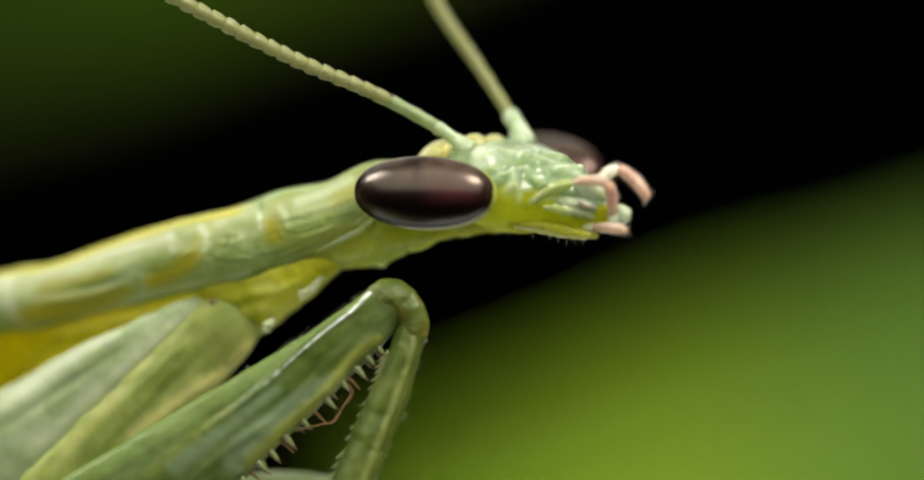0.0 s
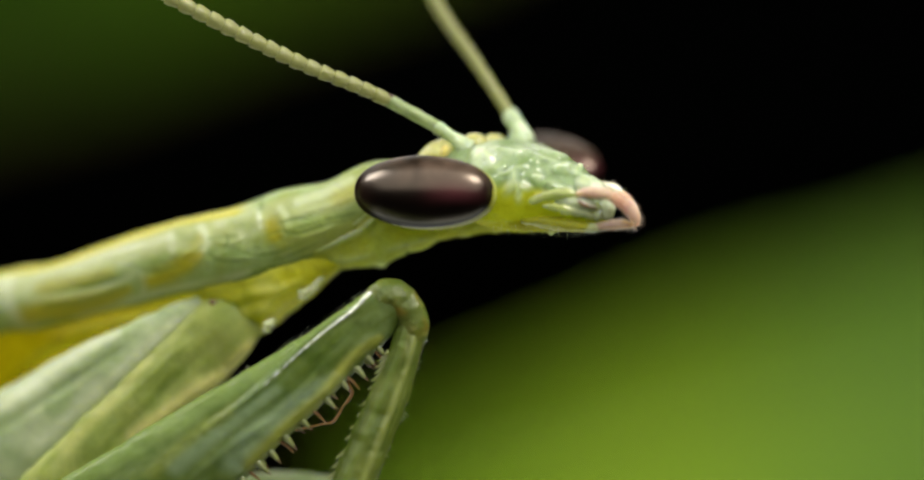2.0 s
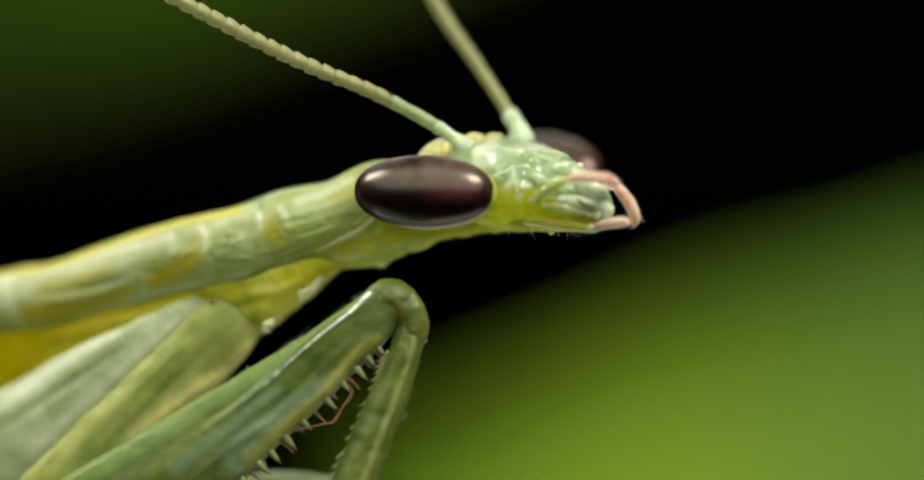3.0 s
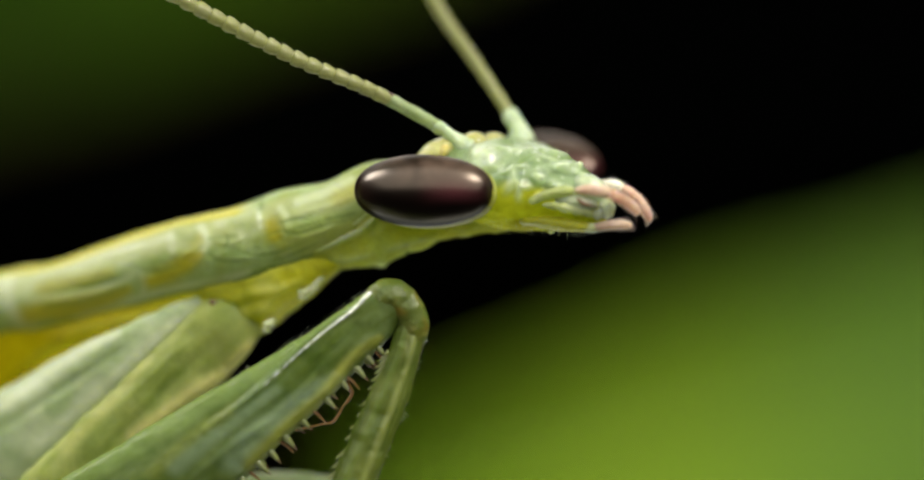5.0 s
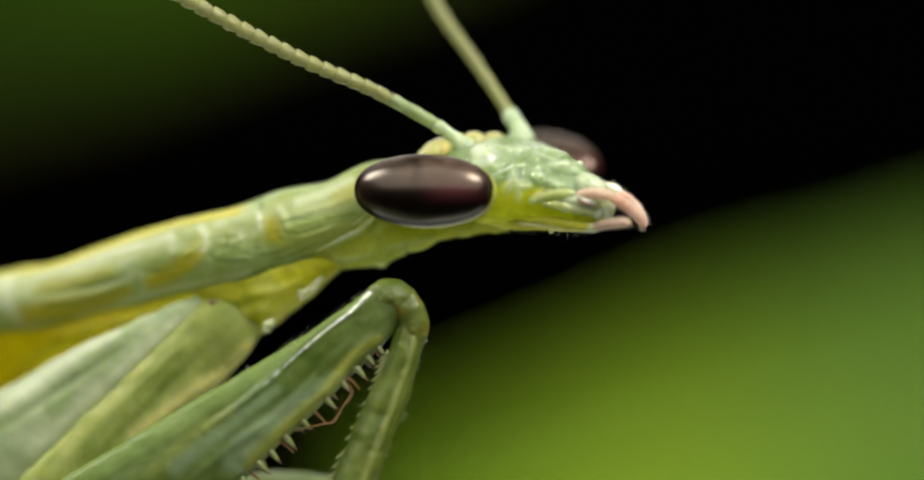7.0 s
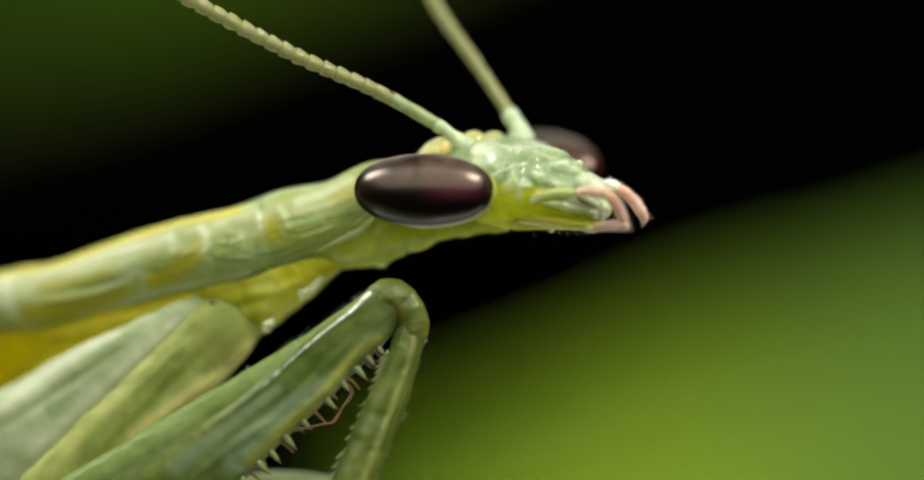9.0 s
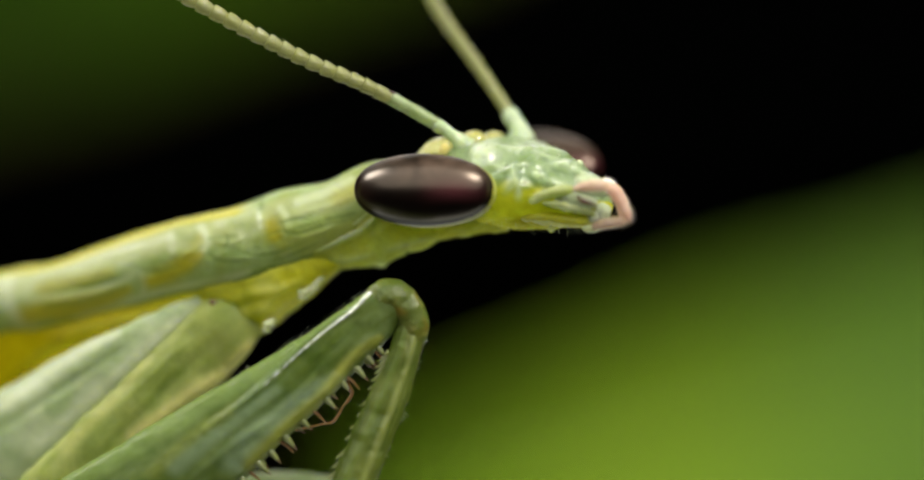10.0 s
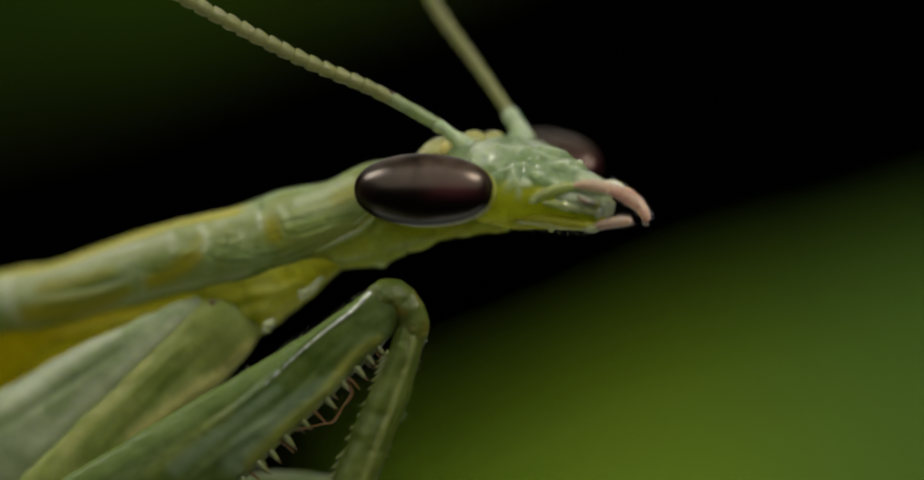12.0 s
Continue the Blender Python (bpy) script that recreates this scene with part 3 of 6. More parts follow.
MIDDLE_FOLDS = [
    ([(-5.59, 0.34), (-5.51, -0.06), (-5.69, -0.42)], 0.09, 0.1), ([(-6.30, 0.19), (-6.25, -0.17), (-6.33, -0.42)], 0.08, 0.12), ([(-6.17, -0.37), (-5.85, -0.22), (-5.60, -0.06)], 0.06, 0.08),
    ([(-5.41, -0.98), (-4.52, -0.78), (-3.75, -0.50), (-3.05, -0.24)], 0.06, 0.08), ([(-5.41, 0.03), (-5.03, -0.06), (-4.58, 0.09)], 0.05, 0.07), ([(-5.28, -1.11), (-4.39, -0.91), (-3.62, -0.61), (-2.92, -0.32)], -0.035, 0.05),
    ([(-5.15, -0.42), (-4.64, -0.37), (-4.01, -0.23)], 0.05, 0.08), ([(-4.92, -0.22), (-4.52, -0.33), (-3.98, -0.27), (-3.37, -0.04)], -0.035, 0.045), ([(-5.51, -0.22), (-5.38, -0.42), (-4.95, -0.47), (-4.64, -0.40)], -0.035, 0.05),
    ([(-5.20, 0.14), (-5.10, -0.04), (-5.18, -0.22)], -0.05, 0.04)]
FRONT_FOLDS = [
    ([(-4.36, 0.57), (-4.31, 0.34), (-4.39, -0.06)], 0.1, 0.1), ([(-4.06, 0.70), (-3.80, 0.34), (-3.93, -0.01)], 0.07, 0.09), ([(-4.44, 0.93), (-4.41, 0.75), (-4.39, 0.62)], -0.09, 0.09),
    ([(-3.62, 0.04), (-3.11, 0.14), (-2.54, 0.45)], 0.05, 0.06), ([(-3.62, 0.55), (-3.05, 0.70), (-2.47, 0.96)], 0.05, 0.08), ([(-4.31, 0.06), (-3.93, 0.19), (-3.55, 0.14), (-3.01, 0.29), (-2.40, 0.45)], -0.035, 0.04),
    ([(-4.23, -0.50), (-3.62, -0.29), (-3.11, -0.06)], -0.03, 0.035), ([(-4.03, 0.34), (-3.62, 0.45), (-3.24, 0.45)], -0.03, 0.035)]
NECK_FOLDS = [
    ([(-3.16, -0.24), (-2.67, -0.01), (-2.19, 0.22), (-1.71, 0.62)], 0.12, 0.06), ([(-2.47, 0.27), (-2.22, 0.42), (-1.90, 0.70)], 0.07, 0.05), ([(-1.71, -0.23), (-1.20, -0.06), (-0.56, 0.11)], 0.05, 0.08),
    ([(-2.86, -0.45), (-2.35, -0.40), (-1.84, -0.26)], 0.05, 0.07), ([(-2.35, -0.61), (-2.30, -0.80), (-2.27, -0.93)], -0.1, 0.08), ([(-1.20, -0.17), (-1.07, -0.32), (-0.99, -0.48)], -0.1, 0.1),
    ([(-1.84, -0.42), (-1.71, -0.57), (-1.65, -0.68)], 0.08, 0.12), ([(-0.05, 0.19), (0.08, 0.06), (0.20, -0.04)], 0.03, 0.12)]
STERNUM_FOLDS = [
    ([(-5.15, -1.70), (-4.39, -1.51), (-3.88, -1.06)], 0.07, 0.1), ([(-4.64, -1.19), (-4.01, -1.08), (-3.37, -0.80)], 0.06, 0.08), ([(-5.41, -1.34), (-4.90, -1.44), (-4.39, -1.25)], -0.05, 0.07),
    ([(-4.32, -1.76), (-4.01, -1.44), (-3.56, -1.16)], 0.07, 0.07), ([(-9.23, -2.14), (-8.09, -1.89), (-6.68, -1.51)], 0.06, 0.12), ([(-10.00, -2.97), (-9.23, -2.46), (-8.09, -2.21)], -0.06, 0.14)]
FACE_FOLDS = [
    ([(0.15, 1.82), (0.42, 1.78), (0.85, 1.7)], 0.1, 0.3), ([(-0.05, 1.5), (0.35, 1.42), (0.75, 1.46), (1.1, 1.62)], -0.07, 0.05),
    # star of folds whose white highlight is painted by the pale layer
    ([(0.94, 1.03), (1.07, 1.26), (1.10, 1.59)], 0.17, 0.1), ([(1.10, 1.31), (1.25, 1.16), (1.48, 1.14)], 0.12, 0.07), ([(1.11, 1.36), (1.19, 1.14), (1.20, 0.88)], 0.13, 0.08),
    ([(1.43, 1.90), (1.86, 1.72), (2.32, 1.62)], 0.05, 0.06), ([(0.59, 1.54), (0.97, 1.45), (1.33, 1.62)], 0.06, 0.06), ([(0.69, 2.00), (1.10, 1.90), (1.58, 1.95)], 0.06, 0.07),
    ([(1.48, 0.88), (1.80, 0.98), (2.24, 0.98)], 0.08, 0.07), ([(0.18, 1.85), (0.46, 1.77), (0.69, 1.87)], 0.07, 0.08)]
# short folds set where the muzzle glints, painted pale by emboss
MUZZLE_FOLDS = [
    ([(1.53, 1.42), (1.66, 1.31), (1.76, 1.36)], 0.12, 0.08), ([(1.86, 1.26), (2.04, 1.16), (2.19, 1.08)], 0.14, 0.08), ([(1.91, 1.57), (2.12, 1.53), (2.30, 1.57)], 0.12, 0.07),
    ([(2.35, 1.59), (2.47, 1.54), (2.55, 1.57)], 0.12, 0.06), ([(2.63, 1.34), (2.76, 1.21), (2.91, 1.14)], 0.12, 0.07), ([(1.51, 1.39), (1.93, 1.19), (2.27, 1.14)], 0.07, 0.08),
    ([(1.94, 1.57), (2.27, 1.47), (2.60, 1.49)], 0.07, 0.07), ([(1.76, 1.98), (2.05, 1.87), (2.32, 1.82)], 0.05, 0.06), ([(1.71, 1.49), (1.80, 1.30), (1.67, 1.11)], -0.06, 0.06),
    ([(1.86, 0.24), (1.93, 0.17), (1.96, 0.09)], 0.08, 0.08), ([(2.44, 1.42), (2.63, 1.31), (2.88, 1.24)], 0.08, 0.08)]

# markings of the skin in the side view, with painted shade among the deep ones: (along, width, height) and strength
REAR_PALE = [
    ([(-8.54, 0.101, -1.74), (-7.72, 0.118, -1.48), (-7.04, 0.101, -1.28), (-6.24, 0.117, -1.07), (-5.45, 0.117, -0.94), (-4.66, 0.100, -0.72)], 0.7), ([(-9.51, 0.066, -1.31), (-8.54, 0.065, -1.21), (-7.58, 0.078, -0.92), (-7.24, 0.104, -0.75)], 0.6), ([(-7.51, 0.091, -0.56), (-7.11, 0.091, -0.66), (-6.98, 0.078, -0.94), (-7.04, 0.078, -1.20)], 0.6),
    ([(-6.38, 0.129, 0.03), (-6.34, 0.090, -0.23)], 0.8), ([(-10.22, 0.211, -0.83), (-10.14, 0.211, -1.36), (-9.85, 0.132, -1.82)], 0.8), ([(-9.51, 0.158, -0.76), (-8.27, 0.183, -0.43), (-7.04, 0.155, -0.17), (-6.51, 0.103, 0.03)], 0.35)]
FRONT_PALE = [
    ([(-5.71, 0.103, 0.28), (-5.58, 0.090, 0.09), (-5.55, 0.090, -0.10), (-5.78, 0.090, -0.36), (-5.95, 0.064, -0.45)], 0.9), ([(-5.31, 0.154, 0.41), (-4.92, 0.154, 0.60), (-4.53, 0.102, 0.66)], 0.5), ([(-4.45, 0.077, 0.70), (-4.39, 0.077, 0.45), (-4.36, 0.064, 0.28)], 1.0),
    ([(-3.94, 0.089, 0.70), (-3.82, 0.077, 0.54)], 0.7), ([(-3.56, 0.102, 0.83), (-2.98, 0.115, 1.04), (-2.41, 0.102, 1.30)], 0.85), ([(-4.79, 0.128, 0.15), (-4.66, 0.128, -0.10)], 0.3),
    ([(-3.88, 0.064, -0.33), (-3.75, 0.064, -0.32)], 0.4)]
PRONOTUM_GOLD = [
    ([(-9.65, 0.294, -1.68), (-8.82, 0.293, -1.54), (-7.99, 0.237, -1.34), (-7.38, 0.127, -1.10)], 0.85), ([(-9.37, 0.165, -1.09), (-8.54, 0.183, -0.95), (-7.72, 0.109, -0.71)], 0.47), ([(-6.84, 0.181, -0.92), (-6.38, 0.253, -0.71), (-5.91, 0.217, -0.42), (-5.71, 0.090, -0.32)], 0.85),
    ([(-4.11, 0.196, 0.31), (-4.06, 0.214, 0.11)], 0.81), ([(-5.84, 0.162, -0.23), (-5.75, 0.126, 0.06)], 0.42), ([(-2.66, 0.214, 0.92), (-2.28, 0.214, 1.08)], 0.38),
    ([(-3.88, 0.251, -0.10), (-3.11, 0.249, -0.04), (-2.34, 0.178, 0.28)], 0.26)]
# dark green seams and creases, with a shadow line painted below the pale band
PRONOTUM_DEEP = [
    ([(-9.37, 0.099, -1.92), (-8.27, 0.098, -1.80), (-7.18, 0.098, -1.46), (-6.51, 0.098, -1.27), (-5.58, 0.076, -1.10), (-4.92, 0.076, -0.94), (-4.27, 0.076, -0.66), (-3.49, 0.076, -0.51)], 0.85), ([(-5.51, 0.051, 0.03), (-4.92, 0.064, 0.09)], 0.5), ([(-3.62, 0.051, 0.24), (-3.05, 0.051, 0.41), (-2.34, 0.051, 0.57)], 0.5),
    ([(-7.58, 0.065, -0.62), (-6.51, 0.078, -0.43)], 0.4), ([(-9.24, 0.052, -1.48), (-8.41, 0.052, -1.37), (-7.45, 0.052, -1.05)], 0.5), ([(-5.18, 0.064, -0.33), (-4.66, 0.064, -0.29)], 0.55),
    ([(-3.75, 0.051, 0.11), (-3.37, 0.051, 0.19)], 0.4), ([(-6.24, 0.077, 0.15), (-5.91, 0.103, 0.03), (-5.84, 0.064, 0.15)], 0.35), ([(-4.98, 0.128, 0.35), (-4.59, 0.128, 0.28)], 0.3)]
STERNUM_DEEP = [
    ([(-4.68, 0.180, -1.20), (-4.58, 0.154, -1.52)], 0.5), ([(-5.88, 0.052, -1.24), (-4.95, 0.064, -1.04), (-4.16, 0.051, -0.81)], 0.4), ([(-5.08, 0.103, -1.65), (-4.88, 0.103, -1.71)], 0.3)]
STERNUM_PALE = [
    ([(-4.42, 0.128, -0.94), (-3.90, 0.115, -1.06)], 0.3), ([(-4.22, 0.090, -1.77), (-4.31, 0.077, -1.99)], 0.8), ([(-5.35, 0.103, -1.46), (-4.95, 0.129, -1.78)], 0.2)]
FEMUR_GOLD = [
    ([(-1.76, 0.095, -2.08), (-2.13, 0.110, -2.33), (-2.45, 0.127, -2.64), (-2.94, 0.141, -3.28), (-3.44, 0.141, -3.70), (-3.94, 0.156, -4.20), (-4.44, 0.174, -4.73)], 1.0), ([(-4.90, 0.124, -3.64), (-5.65, 0.149, -4.14), (-6.52, 0.149, -4.89)], 0.3)]
FEMUR_PALE = [
    ([(-2.66, 0.140, -2.90), (-3.53, 0.234, -3.46), (-4.28, 0.280, -4.02), (-4.78, 0.311, -4.64)], 0.58),
    ([(-3.91, 0.125, -3.15), (-4.78, 0.186, -3.77), (-6.02, 0.217, -4.76)], 0.48)]
FEMUR_DEEP = [
    ([(-2.29, 0.174, -1.90), (-3.28, 0.174, -2.65), (-3.91, 0.149, -3.08)], 0.45), ([(-3.28, 0.100, -2.28), (-4.40, 0.112, -3.02), (-5.65, 0.124, -3.77), (-6.89, 0.124, -4.64)], 0.4), ([(-2.29, 0.062, -2.28), (-2.79, 0.062, -2.90), (-3.41, 0.062, -3.52)], 0.35)]
COXA_PALE = [
    ([(-4.60, 0.167, -2.32), (-5.11, 0.205, -2.88), (-5.75, 0.192, -3.30), (-6.39, 0.166, -3.73), (-7.16, 0.154, -4.26)], 0.9), ([(-6.84, 0.128, -2.60), (-7.73, 0.154, -3.62), (-8.63, 0.179, -4.52)], 0.3)]
COXA_DEEP = [
    ([(-5.81, 0.179, -1.96), (-6.71, 0.179, -2.86), (-7.61, 0.179, -3.88), (-8.37, 0.179, -4.78)], 0.5), ([(-5.05, 0.128, -1.83), (-5.43, 0.179, -2.09)], 0.35)]
FAR_COXA_PALE = [
    ([(-7.55, 0.091, -2.04), (-8.59, 0.116, -2.56), (-9.62, 0.129, -3.27), (-10.14, 0.129, -3.66)], 0.8), ([(-6.26, 0.103, -1.78), (-7.16, 0.142, -2.63), (-8.33, 0.155, -3.66), (-9.49, 0.181, -4.69)], 0.8)]


def thorax():
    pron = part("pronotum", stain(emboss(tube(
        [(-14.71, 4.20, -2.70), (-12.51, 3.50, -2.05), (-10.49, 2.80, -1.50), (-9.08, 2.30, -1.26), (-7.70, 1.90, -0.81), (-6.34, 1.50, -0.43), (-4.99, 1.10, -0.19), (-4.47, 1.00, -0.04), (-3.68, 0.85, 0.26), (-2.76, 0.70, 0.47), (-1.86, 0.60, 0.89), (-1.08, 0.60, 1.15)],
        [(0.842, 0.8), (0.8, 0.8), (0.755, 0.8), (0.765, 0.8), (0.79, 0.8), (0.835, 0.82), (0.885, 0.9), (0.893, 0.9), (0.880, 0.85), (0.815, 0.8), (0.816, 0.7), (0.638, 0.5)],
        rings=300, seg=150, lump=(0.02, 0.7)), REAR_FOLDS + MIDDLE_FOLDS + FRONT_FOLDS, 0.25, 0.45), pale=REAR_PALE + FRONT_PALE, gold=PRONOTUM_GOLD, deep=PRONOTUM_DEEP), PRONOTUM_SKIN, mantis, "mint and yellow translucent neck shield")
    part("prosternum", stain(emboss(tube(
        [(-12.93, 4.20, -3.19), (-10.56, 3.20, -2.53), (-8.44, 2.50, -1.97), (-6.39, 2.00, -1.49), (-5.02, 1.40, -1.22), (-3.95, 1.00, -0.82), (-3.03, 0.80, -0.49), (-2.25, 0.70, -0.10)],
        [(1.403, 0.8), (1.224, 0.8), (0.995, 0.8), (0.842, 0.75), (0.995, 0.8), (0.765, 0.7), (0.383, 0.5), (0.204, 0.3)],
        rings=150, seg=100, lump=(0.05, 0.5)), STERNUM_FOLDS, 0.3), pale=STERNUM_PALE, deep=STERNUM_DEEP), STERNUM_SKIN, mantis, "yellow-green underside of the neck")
    neck = part("neck", emboss(tube(
        [(-3.94, 0.90, -0.17), (-3.02, 0.75, 0.12), (-2.11, 0.60, 0.35), (-1.21, 0.50, 0.53), (-0.31, 0.40, 0.66), (0.97, 0.30, 0.78)],
        [(0.510, 0.5), (0.791, 0.62), (0.944, 0.65), (0.804, 0.7), (0.599, 0.7), (0.561, 0.6)],
        rings=140, seg=100, lump=(0.05, 0.4)), NECK_FOLDS, 0.9), NECK_SKIN, mantis, "yellow soft neck skin")
    return pron, neck


def coxae():
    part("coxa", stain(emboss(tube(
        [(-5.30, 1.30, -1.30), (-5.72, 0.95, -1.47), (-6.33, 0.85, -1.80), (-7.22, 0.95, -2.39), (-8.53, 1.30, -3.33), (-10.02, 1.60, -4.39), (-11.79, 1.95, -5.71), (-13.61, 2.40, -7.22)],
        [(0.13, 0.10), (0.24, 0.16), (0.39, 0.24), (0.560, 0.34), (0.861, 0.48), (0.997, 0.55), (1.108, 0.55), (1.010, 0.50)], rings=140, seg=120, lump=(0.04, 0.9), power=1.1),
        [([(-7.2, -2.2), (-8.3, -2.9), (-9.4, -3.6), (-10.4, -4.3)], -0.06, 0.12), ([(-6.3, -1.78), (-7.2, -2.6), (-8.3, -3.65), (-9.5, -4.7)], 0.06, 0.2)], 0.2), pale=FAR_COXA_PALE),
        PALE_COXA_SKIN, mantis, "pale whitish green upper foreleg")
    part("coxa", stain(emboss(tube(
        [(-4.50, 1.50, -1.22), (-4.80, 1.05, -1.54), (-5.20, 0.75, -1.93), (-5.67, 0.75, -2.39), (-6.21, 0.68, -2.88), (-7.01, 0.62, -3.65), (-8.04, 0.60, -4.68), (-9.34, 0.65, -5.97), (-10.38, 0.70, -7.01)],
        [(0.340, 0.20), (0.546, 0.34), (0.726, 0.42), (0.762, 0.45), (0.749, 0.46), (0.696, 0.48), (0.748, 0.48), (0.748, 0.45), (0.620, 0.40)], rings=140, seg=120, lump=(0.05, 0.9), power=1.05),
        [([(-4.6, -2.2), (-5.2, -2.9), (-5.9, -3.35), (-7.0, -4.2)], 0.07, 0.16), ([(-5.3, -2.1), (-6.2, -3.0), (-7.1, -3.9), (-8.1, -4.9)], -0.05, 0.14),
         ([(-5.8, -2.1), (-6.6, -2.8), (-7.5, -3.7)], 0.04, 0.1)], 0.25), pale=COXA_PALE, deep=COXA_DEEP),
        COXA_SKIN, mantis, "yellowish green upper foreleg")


FEMUR_FOLDS = [([(-1.91, 0.00, -1.14), (-2.30, 0.00, -1.47), (-2.86, 0.00, -1.85), (-3.49, 0.00, -2.39), (-4.39, 0.00, -3.25), (-5.41, 0.00, -3.99)], 0.12, 0.08), ([(-1.73, 0.00, -1.95), (-2.22, 0.00, -2.33), (-2.79, 0.00, -3.04), (-3.62, 0.00, -3.76), (-4.52, 0.00, -4.63)], 0.07, 0.11),
               ([(-2.35, 0.00, -1.95), (-2.86, 0.00, -2.46), (-3.62, 0.00, -3.23), (-4.52, 0.00, -3.99)], -0.05, 0.1), ([(-4.01, 0.00, -3.74), (-4.90, 0.00, -4.37), (-5.79, 0.00, -5.08)], 0.06, 0.12)]


def foreleg():
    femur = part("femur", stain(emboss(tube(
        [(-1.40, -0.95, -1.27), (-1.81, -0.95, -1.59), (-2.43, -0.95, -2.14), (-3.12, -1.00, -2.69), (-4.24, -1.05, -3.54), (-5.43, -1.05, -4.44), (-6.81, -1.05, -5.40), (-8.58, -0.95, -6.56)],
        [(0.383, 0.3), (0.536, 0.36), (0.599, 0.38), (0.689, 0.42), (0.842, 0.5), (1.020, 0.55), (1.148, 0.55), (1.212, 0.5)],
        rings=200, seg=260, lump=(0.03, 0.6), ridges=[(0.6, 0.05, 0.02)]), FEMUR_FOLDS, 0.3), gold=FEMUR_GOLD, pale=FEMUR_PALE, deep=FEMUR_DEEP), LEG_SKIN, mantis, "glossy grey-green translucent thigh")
    tibia = part("tibia", tube(
        [(-1.05, -0.95, -1.61), (-1.12, -0.95, -1.98), (-1.24, -1.00, -2.48), (-1.50, -1.05, -3.19), (-1.86, -1.15, -4.06), (-2.23, -1.25, -4.93), (-2.66, -1.35, -5.89), (-2.97, -1.45, -6.62)],
        [(0.217, 0.2), (0.319, 0.26), (0.344, 0.26), (0.395, 0.26), (0.434, 0.27), (0.446, 0.27), (0.408, 0.25), (0.332, 0.2)],
        rings=120, seg=80, lump=(0.03, 0.35), ridges=[(0.69, 0.12, 0.02), (0.82, 0.06, 0.02)]), SHIN_SKIN, mantis, "translucent olive shin folded back")
    knee = part("knee", tube([(-1.96, -0.95, -1.44), (-1.73, -0.95, -1.27), (-1.40, -0.95, -1.27), (-1.07, -0.95, -1.63), (-1.00, -0.95, -1.99), (-1.08, -0.95, -2.30)],
                             [(0.179, 0.2), (0.383, 0.33), (0.408, 0.35), (0.344, 0.32), (0.268, 0.28), (0.166, 0.2)], rings=120, seg=120, lump=(0.018, 0.2)), KNEE_SKIN, mantis, "shiny warty green knee")
    tree = skin_tree(femur)
    # whitish strips laid on the thigh in place of its glints
    for name, line, r, label in (
            ("keel_glint", [(-1.94, -1.11), (-2.07, -1.24), (-2.35, -1.52), (-2.86, -1.90), (-3.47, -2.41), (-4.16, -3.05)], 0.055, "whitish strip painting the glint along the thigh ridge"),
            ("edge_glint", [(-2.16, -1.19), (-2.50, -1.41), (-2.84, -1.64), (-3.20, -1.90)], 0.022, "thin whitish strip painting the glint along the upper thigh")):
        ridge = []
        for p in spline(line, 26):
            hit = tree.ray_cast(Vector((p[0], -20, p[1])) * MM, Vector((0, 1, 0)))
            if hit[0] is not None:
                ridge.append(tuple(hit[0] / MM))
        n = len(ridge)
        if n > 3:
            part(name, tube(ridge, [((r if k else 0.2 * r) * (1 - 0.97 * k / n), 0.9 * r * (1 - 0.95 * k / n)) for k in range(n)], rings=90, seg=14, lump=(0.3 * r, 0.12)), GLINT_SKIN, femur, label)
    return femur, tibia, knee


ACROSS = Vector((2.75, 4.0, 0.6)).normalized()


